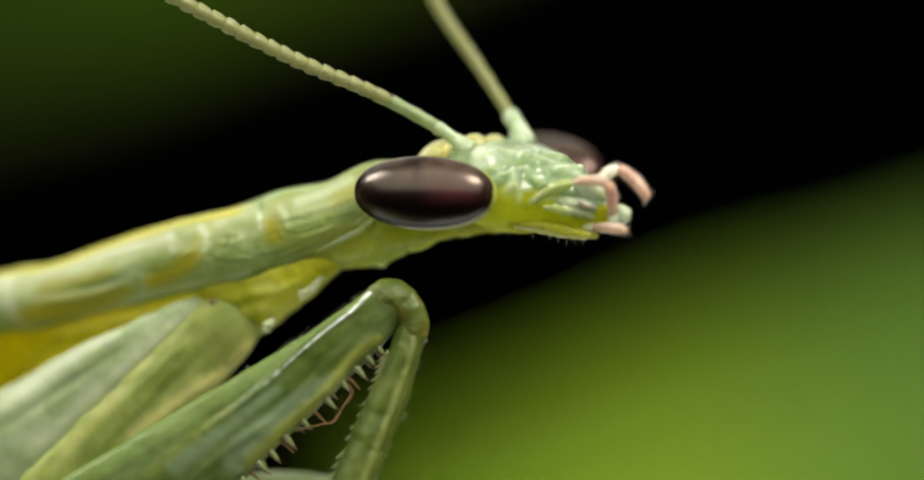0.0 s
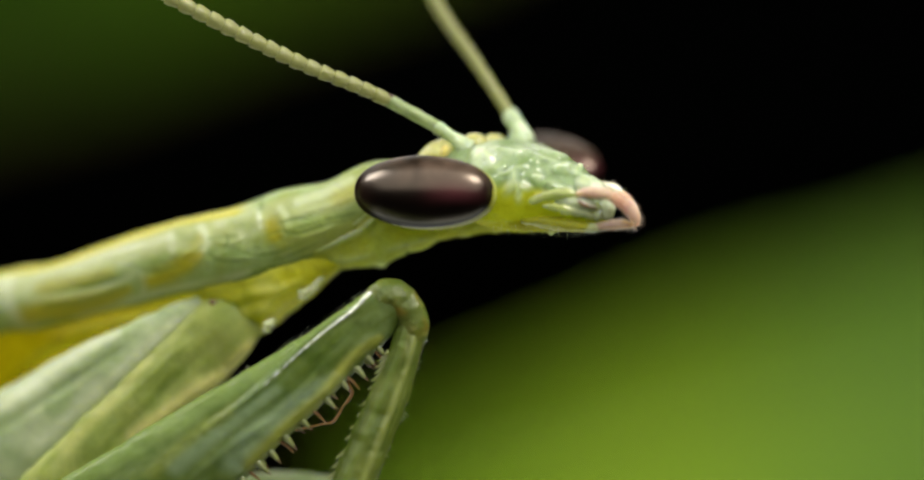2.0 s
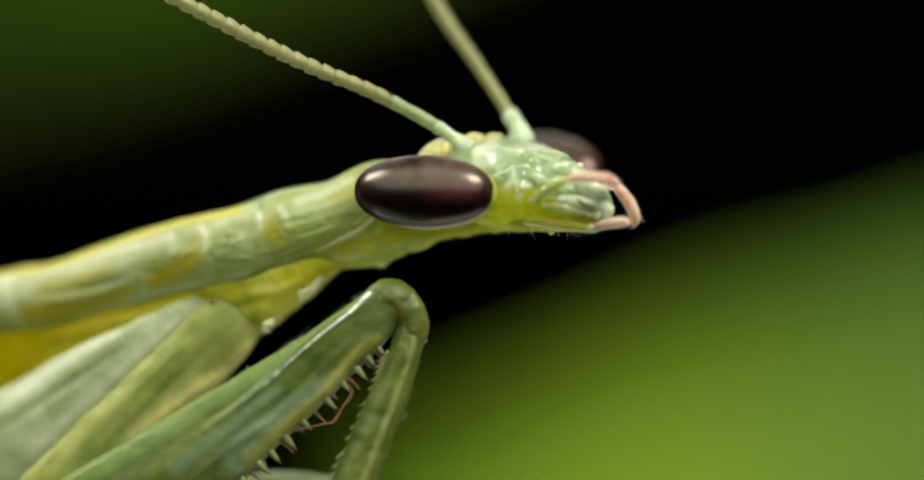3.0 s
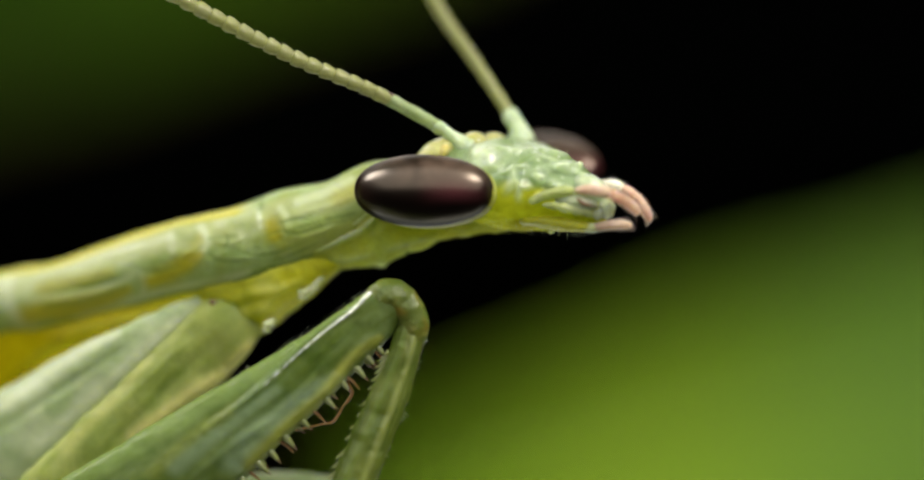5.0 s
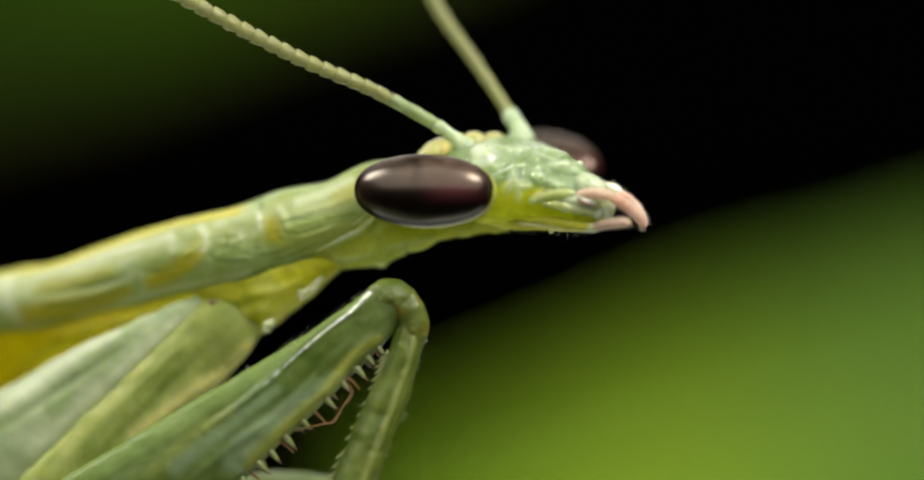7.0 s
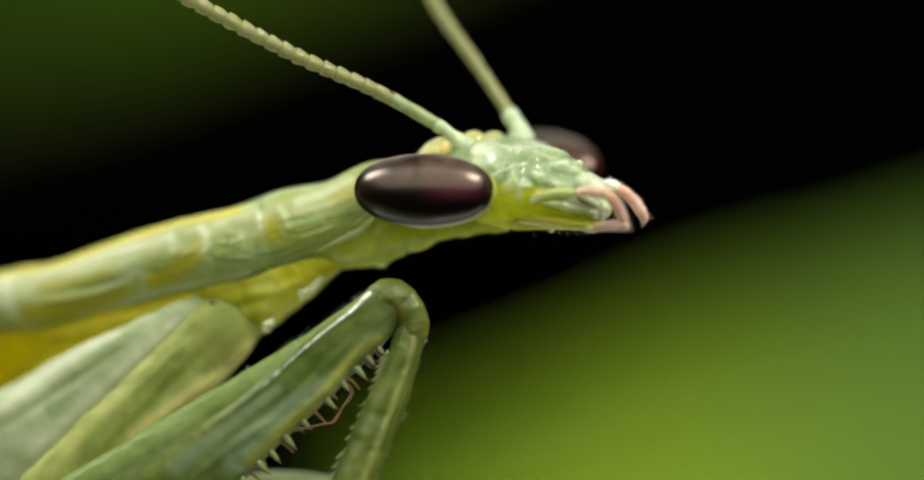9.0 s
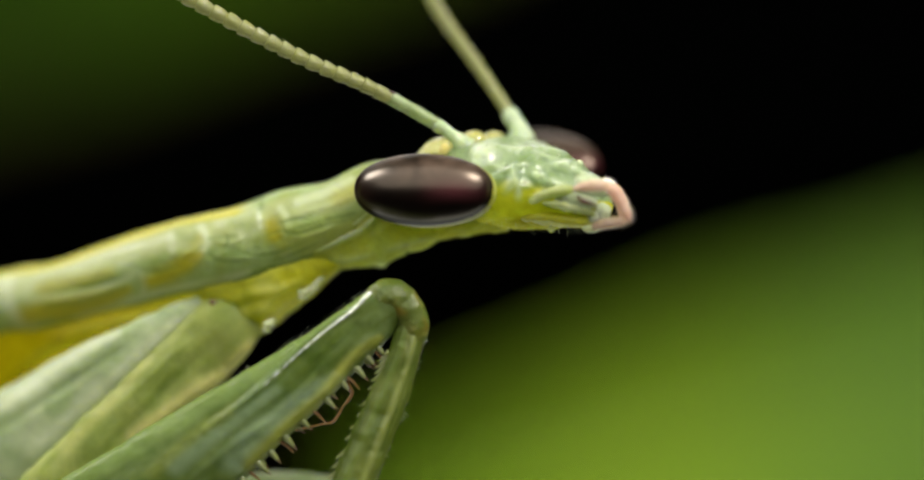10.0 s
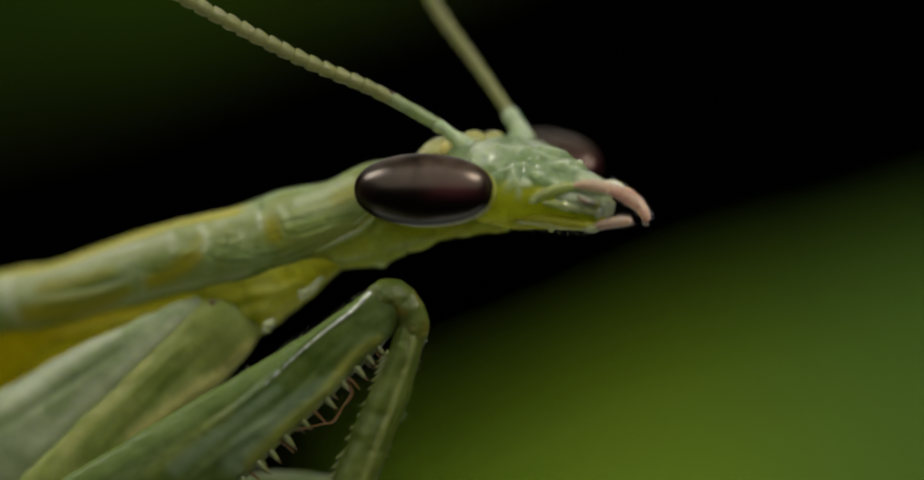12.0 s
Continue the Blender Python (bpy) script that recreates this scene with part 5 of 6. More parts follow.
    near_stalk_rows = [(0.0, (1.550, -1.150, 0.862), (2.346, -1.337, 1.220)),
        (0.1, (1.550, -1.150, 0.862), (2.311, -1.520, 1.145)),
        (0.2, (1.550, -1.150, 0.862), (2.327, -1.389, 1.230)),
        (0.3, (1.550, -1.150, 0.862), (2.388, -1.441, 0.954)),
        (0.4, (1.550, -1.150, 0.862), (2.342, -1.547, 0.969)),
        (0.5, (1.550, -1.150, 0.862), (2.342, -1.547, 0.969)),
        (0.6, (1.550, -1.150, 0.862), (2.407, -1.393, 0.918)),
        (0.7, (1.550, -1.150, 0.862), (2.405, -1.391, 0.948)),
        (0.8, (1.550, -1.150, 0.862), (2.392, -1.380, 1.049)),
        (0.9, (1.550, -1.150, 0.862), (2.442, -1.150, 0.873)),
        (1.0, (1.550, -1.150, 0.862), (2.421, -1.342, 0.901)),
        (1.1, (1.550, -1.150, 0.862), (1.718, -1.710, 1.537)),
        (1.2, (1.550, -1.150, 0.862), (2.065, -1.699, 1.342)),
        (1.3, (1.550, -1.150, 0.862), (2.188, -1.584, 1.311)),
        (1.4, (1.550, -1.150, 0.862), (2.374, -1.429, 1.063)),
        (1.5, (1.550, -1.150, 0.862), (2.379, -1.434, 1.032)),
        (1.6, (1.550, -1.150, 0.862), (2.353, -1.412, 1.150)),
        (1.8, (1.550, -1.150, 0.862), (2.353, -1.412, 1.150)),
        (1.9, (1.550, -1.150, 0.862), (2.400, -1.387, 0.992)),
        (2.0, (1.550, -1.150, 0.862), (2.414, -1.336, 0.984)),
        (2.2, (1.550, -1.150, 0.862), (2.417, -1.339, 0.957)),
        (2.5, (1.550, -1.150, 0.862), (2.419, -1.341, 0.929)),
        (2.6, (1.550, -1.150, 0.862), (2.419, -1.341, 0.929)),
        (2.7, (1.550, -1.150, 0.862), (2.405, -1.391, 0.948)),
        (2.8, (1.550, -1.150, 0.862), (2.374, -1.429, 1.063)),
        (2.9, (1.550, -1.150, 0.862), (2.351, -1.479, 1.078)),
        (3.0, (1.550, -1.150, 0.862), (2.200, -1.598, 1.279)),
        (3.2, (1.550, -1.150, 0.862), (2.374, -1.429, 1.063)),
        (3.6, (1.550, -1.150, 0.862), (2.386, -1.414, 1.028)),
        (4.2, (1.550, -1.150, 0.862), (2.385, -1.400, 1.055)),
        (4.8, (1.550, -1.150, 0.862), (2.392, -1.380, 1.049)),
        (5.0, (1.550, -1.150, 0.862), (2.392, -1.380, 1.049)),
        (5.1, (1.550, -1.150, 0.862), (2.392, -1.380, 1.049)),
        (5.2, (1.550, -1.150, 0.862), (2.414, -1.336, 0.984)),
        (5.5, (1.550, -1.150, 0.862), (2.419, -1.315, 0.981)),
        (6.1, (1.550, -1.150, 0.862), (2.423, -1.318, 0.941)),
        (7.2, (1.550, -1.150, 0.862), (2.419, -1.315, 0.981)),
        (8.0, (1.550, -1.150, 0.862), (2.412, -1.307, 1.034)),
        (8.8, (1.550, -1.150, 0.862), (2.384, -1.306, 1.140)),
        (8.9, (1.550, -1.150, 0.862), (2.277, -1.489, 1.253)),
        (9.0, (1.550, -1.150, 0.862), (2.383, -1.437, 1.001)),
        (9.1, (1.550, -1.150, 0.862), (2.341, -1.470, 1.125)),
        (9.2, (1.550, -1.150, 0.862), (2.311, -1.520, 1.145)),
        (9.3, (1.550, -1.150, 0.862), (2.341, -1.470, 1.125)),
        (9.4, (1.550, -1.150, 0.862), (2.364, -1.421, 1.107)),
        (9.5, (1.550, -1.150, 0.862), (2.364, -1.421, 1.107)),
        (9.6, (1.550, -1.150, 0.862), (2.341, -1.470, 1.125)),
        (9.7, (1.550, -1.150, 0.862), (2.362, -1.488, 1.012)),
        (9.8, (1.550, -1.150, 0.862), (2.362, -1.488, 1.012)),
        (10.0, (1.550, -1.150, 0.862), (2.351, -1.479, 1.078)),
        (10.1, (1.550, -1.150, 0.862), (2.357, -1.484, 1.045)),
        (10.2, (1.550, -1.150, 0.862), (2.362, -1.488, 1.012)),
        (10.3, (1.550, -1.150, 0.862), (2.308, -1.150, 1.333)),
        (10.4, (1.550, -1.150, 0.862), (2.127, -1.537, 1.422)),
        (10.5, (1.550, -1.150, 0.862), (2.135, -1.723, 1.218)),
        (10.6, (1.550, -1.150, 0.862), (1.695, -2.009, 1.060)),
        (10.7, (1.550, -1.150, 0.862), (2.011, -1.771, 1.308)),
        (10.8, (1.550, -1.150, 0.862), (1.826, -1.976, 1.059)),
        (10.9, (1.550, -1.150, 0.862), (2.183, -1.394, 1.442)),
        (11.0, (1.550, -1.150, 0.862), (2.228, -1.628, 1.192)),
        (11.1, (1.550, -1.150, 0.862), (2.228, -1.628, 1.192)),
        (11.2, (1.550, -1.150, 0.862), (2.311, -1.520, 1.145)),
        (11.3, (1.550, -1.150, 0.862), (2.328, -1.459, 1.170)),
        (11.4, (1.550, -1.150, 0.862), (2.353, -1.412, 1.150)),
        (11.5, (1.550, -1.150, 0.862), (2.374, -1.364, 1.132)),
        (11.6, (1.550, -1.150, 0.862), (2.374, -1.364, 1.132)),
        (11.8, (1.550, -1.150, 0.862), (2.374, -1.364, 1.132)),
        (12.0, (1.550, -1.150, 0.862), (2.366, -1.357, 1.158))]
    near_middle_rows = [(0.0, (2.346, -1.337, 1.220), (3.066, -1.595, 1.200)),
        (0.1, (2.311, -1.520, 1.145), (2.970, -1.839, 0.920)),
        (0.2, (2.327, -1.389, 1.230), (3.069, -1.568, 1.169)),
        (0.3, (2.388, -1.441, 0.954), (3.088, -1.735, 0.855)),
        (0.4, (2.342, -1.547, 0.969), (3.060, -1.810, 0.940)),
        (0.5, (2.342, -1.547, 0.969), (3.061, -1.810, 0.958)),
        (0.6, (2.407, -1.393, 0.918), (3.142, -1.606, 0.899)),
        (0.7, (2.405, -1.391, 0.948), (3.123, -1.648, 0.884)),
        (0.8, (2.392, -1.380, 1.049), (3.126, -1.579, 0.971)),
        (0.9, (2.442, -1.150, 0.873), (3.193, -1.229, 0.746)),
        (1.0, (2.421, -1.342, 0.901), (3.175, -1.474, 0.906)),
        (1.1, (1.718, -1.710, 1.537), (2.439, -1.902, 1.364)),
        (1.2, (2.065, -1.699, 1.342), (2.667, -2.169, 1.392)),
        (1.3, (2.188, -1.584, 1.311), (2.874, -1.923, 1.326)),
        (1.4, (2.374, -1.429, 1.063), (3.084, -1.713, 1.076)),
        (1.5, (2.379, -1.434, 1.032), (3.105, -1.673, 1.054)),
        (1.6, (2.353, -1.412, 1.150), (3.086, -1.631, 1.159)),
        (1.8, (2.353, -1.412, 1.150), (3.085, -1.630, 1.094)),
        (1.9, (2.400, -1.387, 0.992), (3.136, -1.595, 0.956)),
        (2.0, (2.414, -1.336, 0.984), (3.147, -1.553, 0.943)),
        (2.2, (2.417, -1.339, 0.957), (3.156, -1.530, 0.906)),
        (2.5, (2.419, -1.341, 0.929), (3.159, -1.535, 0.914)),
        (2.6, (2.419, -1.341, 0.929), (3.141, -1.589, 0.877)),
        (2.7, (2.405, -1.391, 0.948), (3.114, -1.667, 0.863)),
        (2.8, (2.374, -1.429, 1.063), (3.072, -1.704, 0.912)),
        (2.9, (2.351, -1.479, 1.078), (3.084, -1.699, 1.085)),
        (3.0, (2.200, -1.598, 1.279), (2.844, -2.011, 1.287)),
        (3.2, (2.374, -1.429, 1.063), (3.099, -1.663, 0.992)),
        (3.6, (2.386, -1.414, 1.028), (3.116, -1.639, 0.973)),
        (4.2, (2.385, -1.400, 1.055), (3.117, -1.614, 0.998)),
        (4.8, (2.392, -1.380, 1.049), (3.129, -1.581, 1.002)),
        (5.0, (2.392, -1.380, 1.049), (3.134, -1.553, 0.975)),
        (5.1, (2.392, -1.380, 1.049), (3.126, -1.579, 0.971)),
        (5.2, (2.414, -1.336, 0.984), (3.153, -1.524, 0.915)),
        (5.5, (2.419, -1.315, 0.981), (3.162, -1.467, 0.878)),
        (6.1, (2.423, -1.318, 0.941), (3.170, -1.477, 0.899)),
        (7.2, (2.419, -1.315, 0.981), (3.166, -1.470, 0.920)),
        (8.0, (2.412, -1.307, 1.034), (3.156, -1.475, 0.981)),
        (8.8, (2.384, -1.306, 1.140), (3.122, -1.497, 1.072)),
        (8.9, (2.277, -1.489, 1.253), (2.978, -1.796, 1.249)),
        (9.0, (2.383, -1.437, 1.001), (3.065, -1.784, 0.976)),
        (9.1, (2.341, -1.470, 1.125), (3.002, -1.828, 0.984)),
        (9.2, (2.311, -1.520, 1.145), (3.021, -1.806, 1.121)),
        (9.3, (2.341, -1.470, 1.125), (3.049, -1.758, 1.097)),
        (9.4, (2.364, -1.421, 1.107), (3.089, -1.668, 1.108)),
        (9.5, (2.364, -1.421, 1.107), (3.089, -1.668, 1.108)),
        (9.6, (2.341, -1.470, 1.125), (3.061, -1.729, 1.134)),
        (9.7, (2.362, -1.488, 1.012), (3.073, -1.763, 0.937)),
        (9.8, (2.362, -1.488, 1.012), (3.090, -1.716, 0.944)),
        (10.0, (2.351, -1.479, 1.078), (3.083, -1.699, 1.117)),
        (10.1, (2.357, -1.484, 1.045), (3.068, -1.753, 1.137)),
        (10.2, (2.362, -1.488, 1.012), (3.085, -1.735, 1.062)),
        (10.3, (2.308, -1.150, 1.333), (2.737, -1.779, 1.411)),
        (10.4, (2.127, -1.537, 1.422), (2.600, -2.123, 1.560)),
        (10.5, (2.135, -1.723, 1.218), (2.651, -2.269, 1.365)),
        (10.6, (1.695, -2.009, 1.060), (2.336, -2.366, 1.276)),
        (10.7, (2.011, -1.771, 1.308), (2.701, -1.960, 1.581)),
        (10.8, (1.826, -1.976, 1.059), (2.515, -2.294, 1.155)),
        (10.9, (2.183, -1.394, 1.442), (2.911, -1.618, 1.513)),
        (11.0, (2.228, -1.628, 1.192), (2.921, -1.950, 1.144)),
        (11.1, (2.228, -1.628, 1.192), (2.943, -1.898, 1.149)),
        (11.2, (2.311, -1.520, 1.145), (2.996, -1.859, 1.180)),
        (11.3, (2.328, -1.459, 1.170), (3.050, -1.707, 1.114)),
        (11.4, (2.353, -1.412, 1.150), (3.086, -1.631, 1.126)),
        (11.5, (2.374, -1.364, 1.132), (3.115, -1.551, 1.104)),
        (11.6, (2.374, -1.364, 1.132), (3.114, -1.550, 1.073)),
        (11.8, (2.374, -1.364, 1.132), (3.114, -1.550, 1.073)),
        (12.0, (2.366, -1.357, 1.158), (3.105, -1.536, 1.068))]
    near_tip_rows = [(0.0, (3.066, -1.595, 1.200), (3.164, -1.159, 0.486)),
        (0.1, (2.970, -1.839, 0.920), (3.321, -1.190, 0.516)),
        (0.2, (3.069, -1.568, 1.169), (3.476, -1.568, 0.433)),
        (0.3, (3.088, -1.735, 0.855), (3.416, -1.468, 0.126)),
        (0.4, (3.060, -1.810, 0.940), (3.615, -1.674, 0.321)),
        (0.5, (3.061, -1.810, 0.958), (3.606, -1.810, 0.316)),
        (0.6, (3.142, -1.606, 0.899), (3.746, -1.495, 0.324)),
        (0.7, (3.123, -1.648, 0.884), (3.626, -1.272, 0.323)),
        (0.8, (3.126, -1.579, 0.971), (3.609, -1.250, 0.364)),
        (0.9, (3.193, -1.229, 0.746), (3.737, -1.229, 0.104)),
        (1.0, (3.175, -1.474, 0.906), (3.794, -1.474, 0.336)),
        (1.1, (2.439, -1.902, 1.364), (3.133, -1.441, 1.246)),
        (1.2, (2.667, -2.169, 1.392), (3.285, -1.637, 1.182)),
        (1.3, (2.874, -1.923, 1.326), (3.400, -1.275, 1.219)),
        (1.4, (3.084, -1.713, 1.076), (3.645, -1.128, 0.848)),
        (1.5, (3.105, -1.673, 1.054), (3.700, -1.140, 0.787)),
        (1.6, (3.086, -1.631, 1.159), (3.686, -1.173, 0.785)),
        (1.8, (3.085, -1.630, 1.094), (3.710, -1.181, 0.752)),
        (1.9, (3.136, -1.595, 0.956), (3.779, -1.177, 0.609)),
        (2.0, (3.147, -1.553, 0.943), (3.710, -1.292, 0.374)),
        (2.2, (3.156, -1.530, 0.906), (3.745, -1.294, 0.352)),
        (2.5, (3.159, -1.535, 0.914), (3.733, -1.368, 0.321)),
        (2.6, (3.141, -1.589, 0.877), (3.699, -1.382, 0.281)),
        (2.7, (3.114, -1.667, 0.863), (3.528, -1.188, 0.308)),
        (2.8, (3.072, -1.704, 0.912), (3.538, -1.466, 0.252)),
        (2.9, (3.084, -1.699, 1.085), (3.548, -1.699, 0.382)),
        (3.0, (2.844, -2.011, 1.287), (3.272, -1.300, 1.151)),
        (3.2, (3.099, -1.663, 0.992), (3.539, -1.430, 0.313)),
        (3.6, (3.116, -1.639, 0.973), (3.637, -1.274, 0.422)),
        (4.2, (3.117, -1.614, 0.998), (3.655, -1.171, 0.526)),
        (4.8, (3.129, -1.581, 1.002), (3.687, -1.117, 0.575)),
        (5.0, (3.134, -1.553, 0.975), (3.739, -1.154, 0.546)),
        (5.1, (3.126, -1.579, 0.971), (3.709, -1.136, 0.554)),
        (5.2, (3.153, -1.524, 0.915), (3.725, -1.195, 0.392)),
        (5.5, (3.162, -1.467, 0.878), (3.800, -1.292, 0.358)),
        (6.1, (3.170, -1.477, 0.899), (3.797, -1.321, 0.359)),
        (7.2, (3.166, -1.470, 0.920), (3.812, -1.391, 0.386)),
        (8.0, (3.156, -1.475, 0.981), (3.747, -1.247, 0.426)),
        (8.8, (3.122, -1.497, 1.072), (3.638, -1.178, 0.488)),
        (8.9, (2.978, -1.796, 1.249), (3.489, -1.152, 1.067)),
        (9.0, (3.065, -1.784, 0.976), (3.424, -1.440, 0.297)),
        (9.1, (3.002, -1.828, 0.984), (3.338, -1.217, 0.512)),
        (9.2, (3.021, -1.806, 1.121), (3.459, -1.478, 0.482)),
        (9.3, (3.049, -1.758, 1.097), (3.441, -1.322, 0.492)),
        (9.4, (3.089, -1.668, 1.108), (3.620, -1.197, 0.656)),
        (9.5, (3.089, -1.668, 1.108), (3.603, -1.159, 0.678)),
        (9.6, (3.061, -1.729, 1.134), (3.498, -1.201, 0.645)),
        (9.7, (3.073, -1.763, 0.937), (3.467, -1.389, 0.294)),
        (9.8, (3.090, -1.716, 0.944), (3.635, -1.343, 0.422)),
        (10.0, (3.083, -1.699, 1.117), (3.510, -1.699, 0.392)),
        (10.1, (3.068, -1.753, 1.137), (3.552, -1.408, 0.542)),
        (10.2, (3.085, -1.735, 1.062), (3.537, -1.335, 0.475)),
        (10.3, (2.737, -1.779, 1.411), (3.271, -1.153, 1.233)),
        (10.4, (2.600, -2.123, 1.560), (3.246, -2.123, 1.020)),
        (10.5, (2.651, -2.269, 1.365), (3.214, -2.269, 0.739)),
        (10.6, (2.336, -2.366, 1.276), (3.031, -2.366, 0.801)),
        (10.7, (2.701, -1.960, 1.581), (3.277, -1.422, 1.286)),
        (10.8, (2.515, -2.294, 1.155), (3.112, -2.040, 0.619)),
        (10.9, (2.911, -1.618, 1.513), (3.389, -1.282, 0.907)),
        (11.0, (2.921, -1.950, 1.144), (3.340, -1.553, 0.532)),
        (11.1, (2.943, -1.898, 1.149), (3.355, -1.429, 0.585)),
        (11.2, (2.996, -1.859, 1.180), (3.451, -1.356, 0.682)),
        (11.3, (3.050, -1.707, 1.114), (3.597, -1.224, 0.693)),
        (11.4, (3.086, -1.631, 1.126), (3.685, -1.175, 0.749)),
        (11.5, (3.115, -1.551, 1.104), (3.711, -1.113, 0.701)),
        (11.6, (3.114, -1.550, 1.073), (3.709, -1.117, 0.665)),
        (11.8, (3.114, -1.550, 1.073), (3.739, -1.157, 0.669)),
        (12.0, (3.105, -1.536, 1.068), (3.739, -1.150, 0.671))]
    far_stalk_rows = [(0.0, (2.895, 0.250, 1.140), (3.403, 0.250, 1.567)),
        (0.1, (2.895, 0.250, 1.140), (3.412, -0.145, 1.273)),
        (0.2, (2.895, 0.250, 1.140), (3.429, 0.250, 1.534)),
        (0.3, (2.895, 0.250, 1.140), (3.476, -0.020, 1.312)),
        (0.4, (2.895, 0.250, 1.140), (3.348, -0.235, 1.158)),
        (0.5, (2.895, 0.250, 1.140), (3.386, -0.194, 1.184)),
        (0.6, (2.895, 0.250, 1.140), (3.475, -0.069, 1.186)),
        (0.7, (2.895, 0.250, 1.140), (3.475, -0.071, 1.161)),
        (0.8, (2.895, 0.250, 1.140), (3.424, -0.150, 1.147)),
        (0.9, (2.895, 0.250, 1.140), (3.424, -0.150, 1.122)),
        (1.0, (2.895, 0.250, 1.140), (3.477, 0.003, 0.938)),
        (1.1, (2.895, 0.250, 1.140), (3.348, -0.228, 1.057)),
        (1.2, (2.895, 0.250, 1.140), (3.386, -0.172, 0.996)),
        (1.3, (2.895, 0.250, 1.140), (3.476, -0.054, 1.037)),
        (1.4, (2.895, 0.250, 1.140), (3.476, -0.054, 1.037)),
        (1.5, (2.895, 0.250, 1.140), (3.386, -0.183, 1.033)),
        (1.6, (2.895, 0.250, 1.140), (3.424, -0.136, 1.034)),
        (1.8, (2.895, 0.250, 1.140), (3.450, -0.105, 1.060)),
        (1.9, (2.895, 0.250, 1.140), (3.424, -0.136, 1.034)),
        (2.0, (2.895, 0.250, 1.140), (3.424, -0.124, 0.997)),
        (2.2, (2.895, 0.250, 1.140), (3.424, -0.128, 1.010)),
        (2.5, (2.895, 0.250, 1.140), (3.386, -0.183, 1.033)),
        (2.6, (2.895, 0.250, 1.140), (3.386, -0.191, 1.210)),
        (2.7, (2.895, 0.250, 1.140), (3.554, 0.250, 1.216)),
        (2.8, (2.895, 0.250, 1.140), (3.322, -0.251, 1.057)),
        (2.9, (2.895, 0.250, 1.140), (3.386, -0.157, 0.958)),
        (3.0, (2.895, 0.250, 1.140), (3.322, -0.257, 1.158)),
        (3.2, (2.895, 0.250, 1.140), (3.348, -0.228, 1.057)),
        (3.6, (2.895, 0.250, 1.140), (3.424, -0.142, 1.059)),
        (4.2, (2.895, 0.250, 1.140), (3.475, -0.072, 1.136)),
        (4.8, (2.895, 0.250, 1.140), (3.515, 0.024, 1.213)),
        (5.0, (2.895, 0.250, 1.140), (3.475, -0.072, 1.124)),
        (5.1, (2.895, 0.250, 1.140), (3.475, -0.071, 1.161)),
        (5.2, (2.895, 0.250, 1.140), (3.450, -0.099, 1.035)),
        (5.5, (2.895, 0.250, 1.140), (3.424, -0.124, 0.997)),
        (6.1, (2.895, 0.250, 1.140), (3.424, -0.124, 0.997)),
        (7.2, (2.895, 0.250, 1.140), (3.424, -0.124, 0.997)),
        (8.0, (2.895, 0.250, 1.140), (3.424, -0.128, 1.010)),
        (8.8, (2.895, 0.250, 1.140), (3.424, -0.136, 1.034)),
        (8.9, (2.895, 0.250, 1.140), (3.424, -0.142, 1.059)),
        (9.0, (2.895, 0.250, 1.140), (3.386, -0.196, 1.121)),
        (9.1, (2.895, 0.250, 1.140), (3.514, 0.013, 1.163)),
        (9.2, (2.895, 0.250, 1.140), (3.297, -0.267, 1.247)),
        (9.3, (2.895, 0.250, 1.140), (3.424, -0.150, 1.122)),
        (9.4, (2.895, 0.250, 1.140), (3.476, -0.054, 1.037)),
        (9.5, (2.895, 0.250, 1.140), (3.475, -0.062, 1.061)),
        (9.6, (2.895, 0.250, 1.140), (3.475, -0.071, 1.161)),
        (9.7, (2.895, 0.250, 1.140), (3.386, -0.196, 1.121)),
        (9.8, (2.895, 0.250, 1.140), (3.386, -0.183, 1.033)),
        (10.0, (2.895, 0.250, 1.140), (3.258, -0.305, 1.157)),
        (10.1, (2.895, 0.250, 1.140), (3.322, -0.236, 0.994)),
        (10.2, (2.895, 0.250, 1.140), (3.259, -0.285, 0.992)),
        (10.3, (2.895, 0.250, 1.140), (3.297, -0.258, 1.285)),
        (10.4, (2.895, 0.250, 1.140), (3.194, -0.323, 0.991)),
        (10.5, (2.895, 0.250, 1.140), (3.194, -0.323, 0.991)),
        (10.6, (2.895, 0.250, 1.140), (3.348, -0.235, 1.120)),
        (10.7, (2.895, 0.250, 1.140), (3.387, -0.129, 1.374)),
        (10.8, (2.895, 0.250, 1.140), (3.322, -0.253, 1.209)),
        (10.9, (2.895, 0.250, 1.140), (3.382, 0.250, 1.591)),
        (11.0, (2.895, 0.250, 1.140), (3.386, -0.193, 1.083)),
        (11.1, (2.895, 0.250, 1.140), (3.557, 0.250, 1.188)),
        (11.2, (2.895, 0.250, 1.140), (3.474, 0.250, 1.464)),
        (11.3, (2.895, 0.250, 1.140), (3.519, 0.145, 1.339)),
        (11.4, (2.895, 0.250, 1.140), (3.515, 0.024, 1.213)),
        (11.5, (2.895, 0.250, 1.140), (3.475, -0.072, 1.124)),
        (11.6, (2.895, 0.250, 1.140), (3.450, -0.097, 1.249)),
        (11.8, (2.895, 0.250, 1.140), (3.475, -0.062, 1.061)),
        (12.0, (2.895, 0.250, 1.140), (3.475, -0.067, 1.086))]
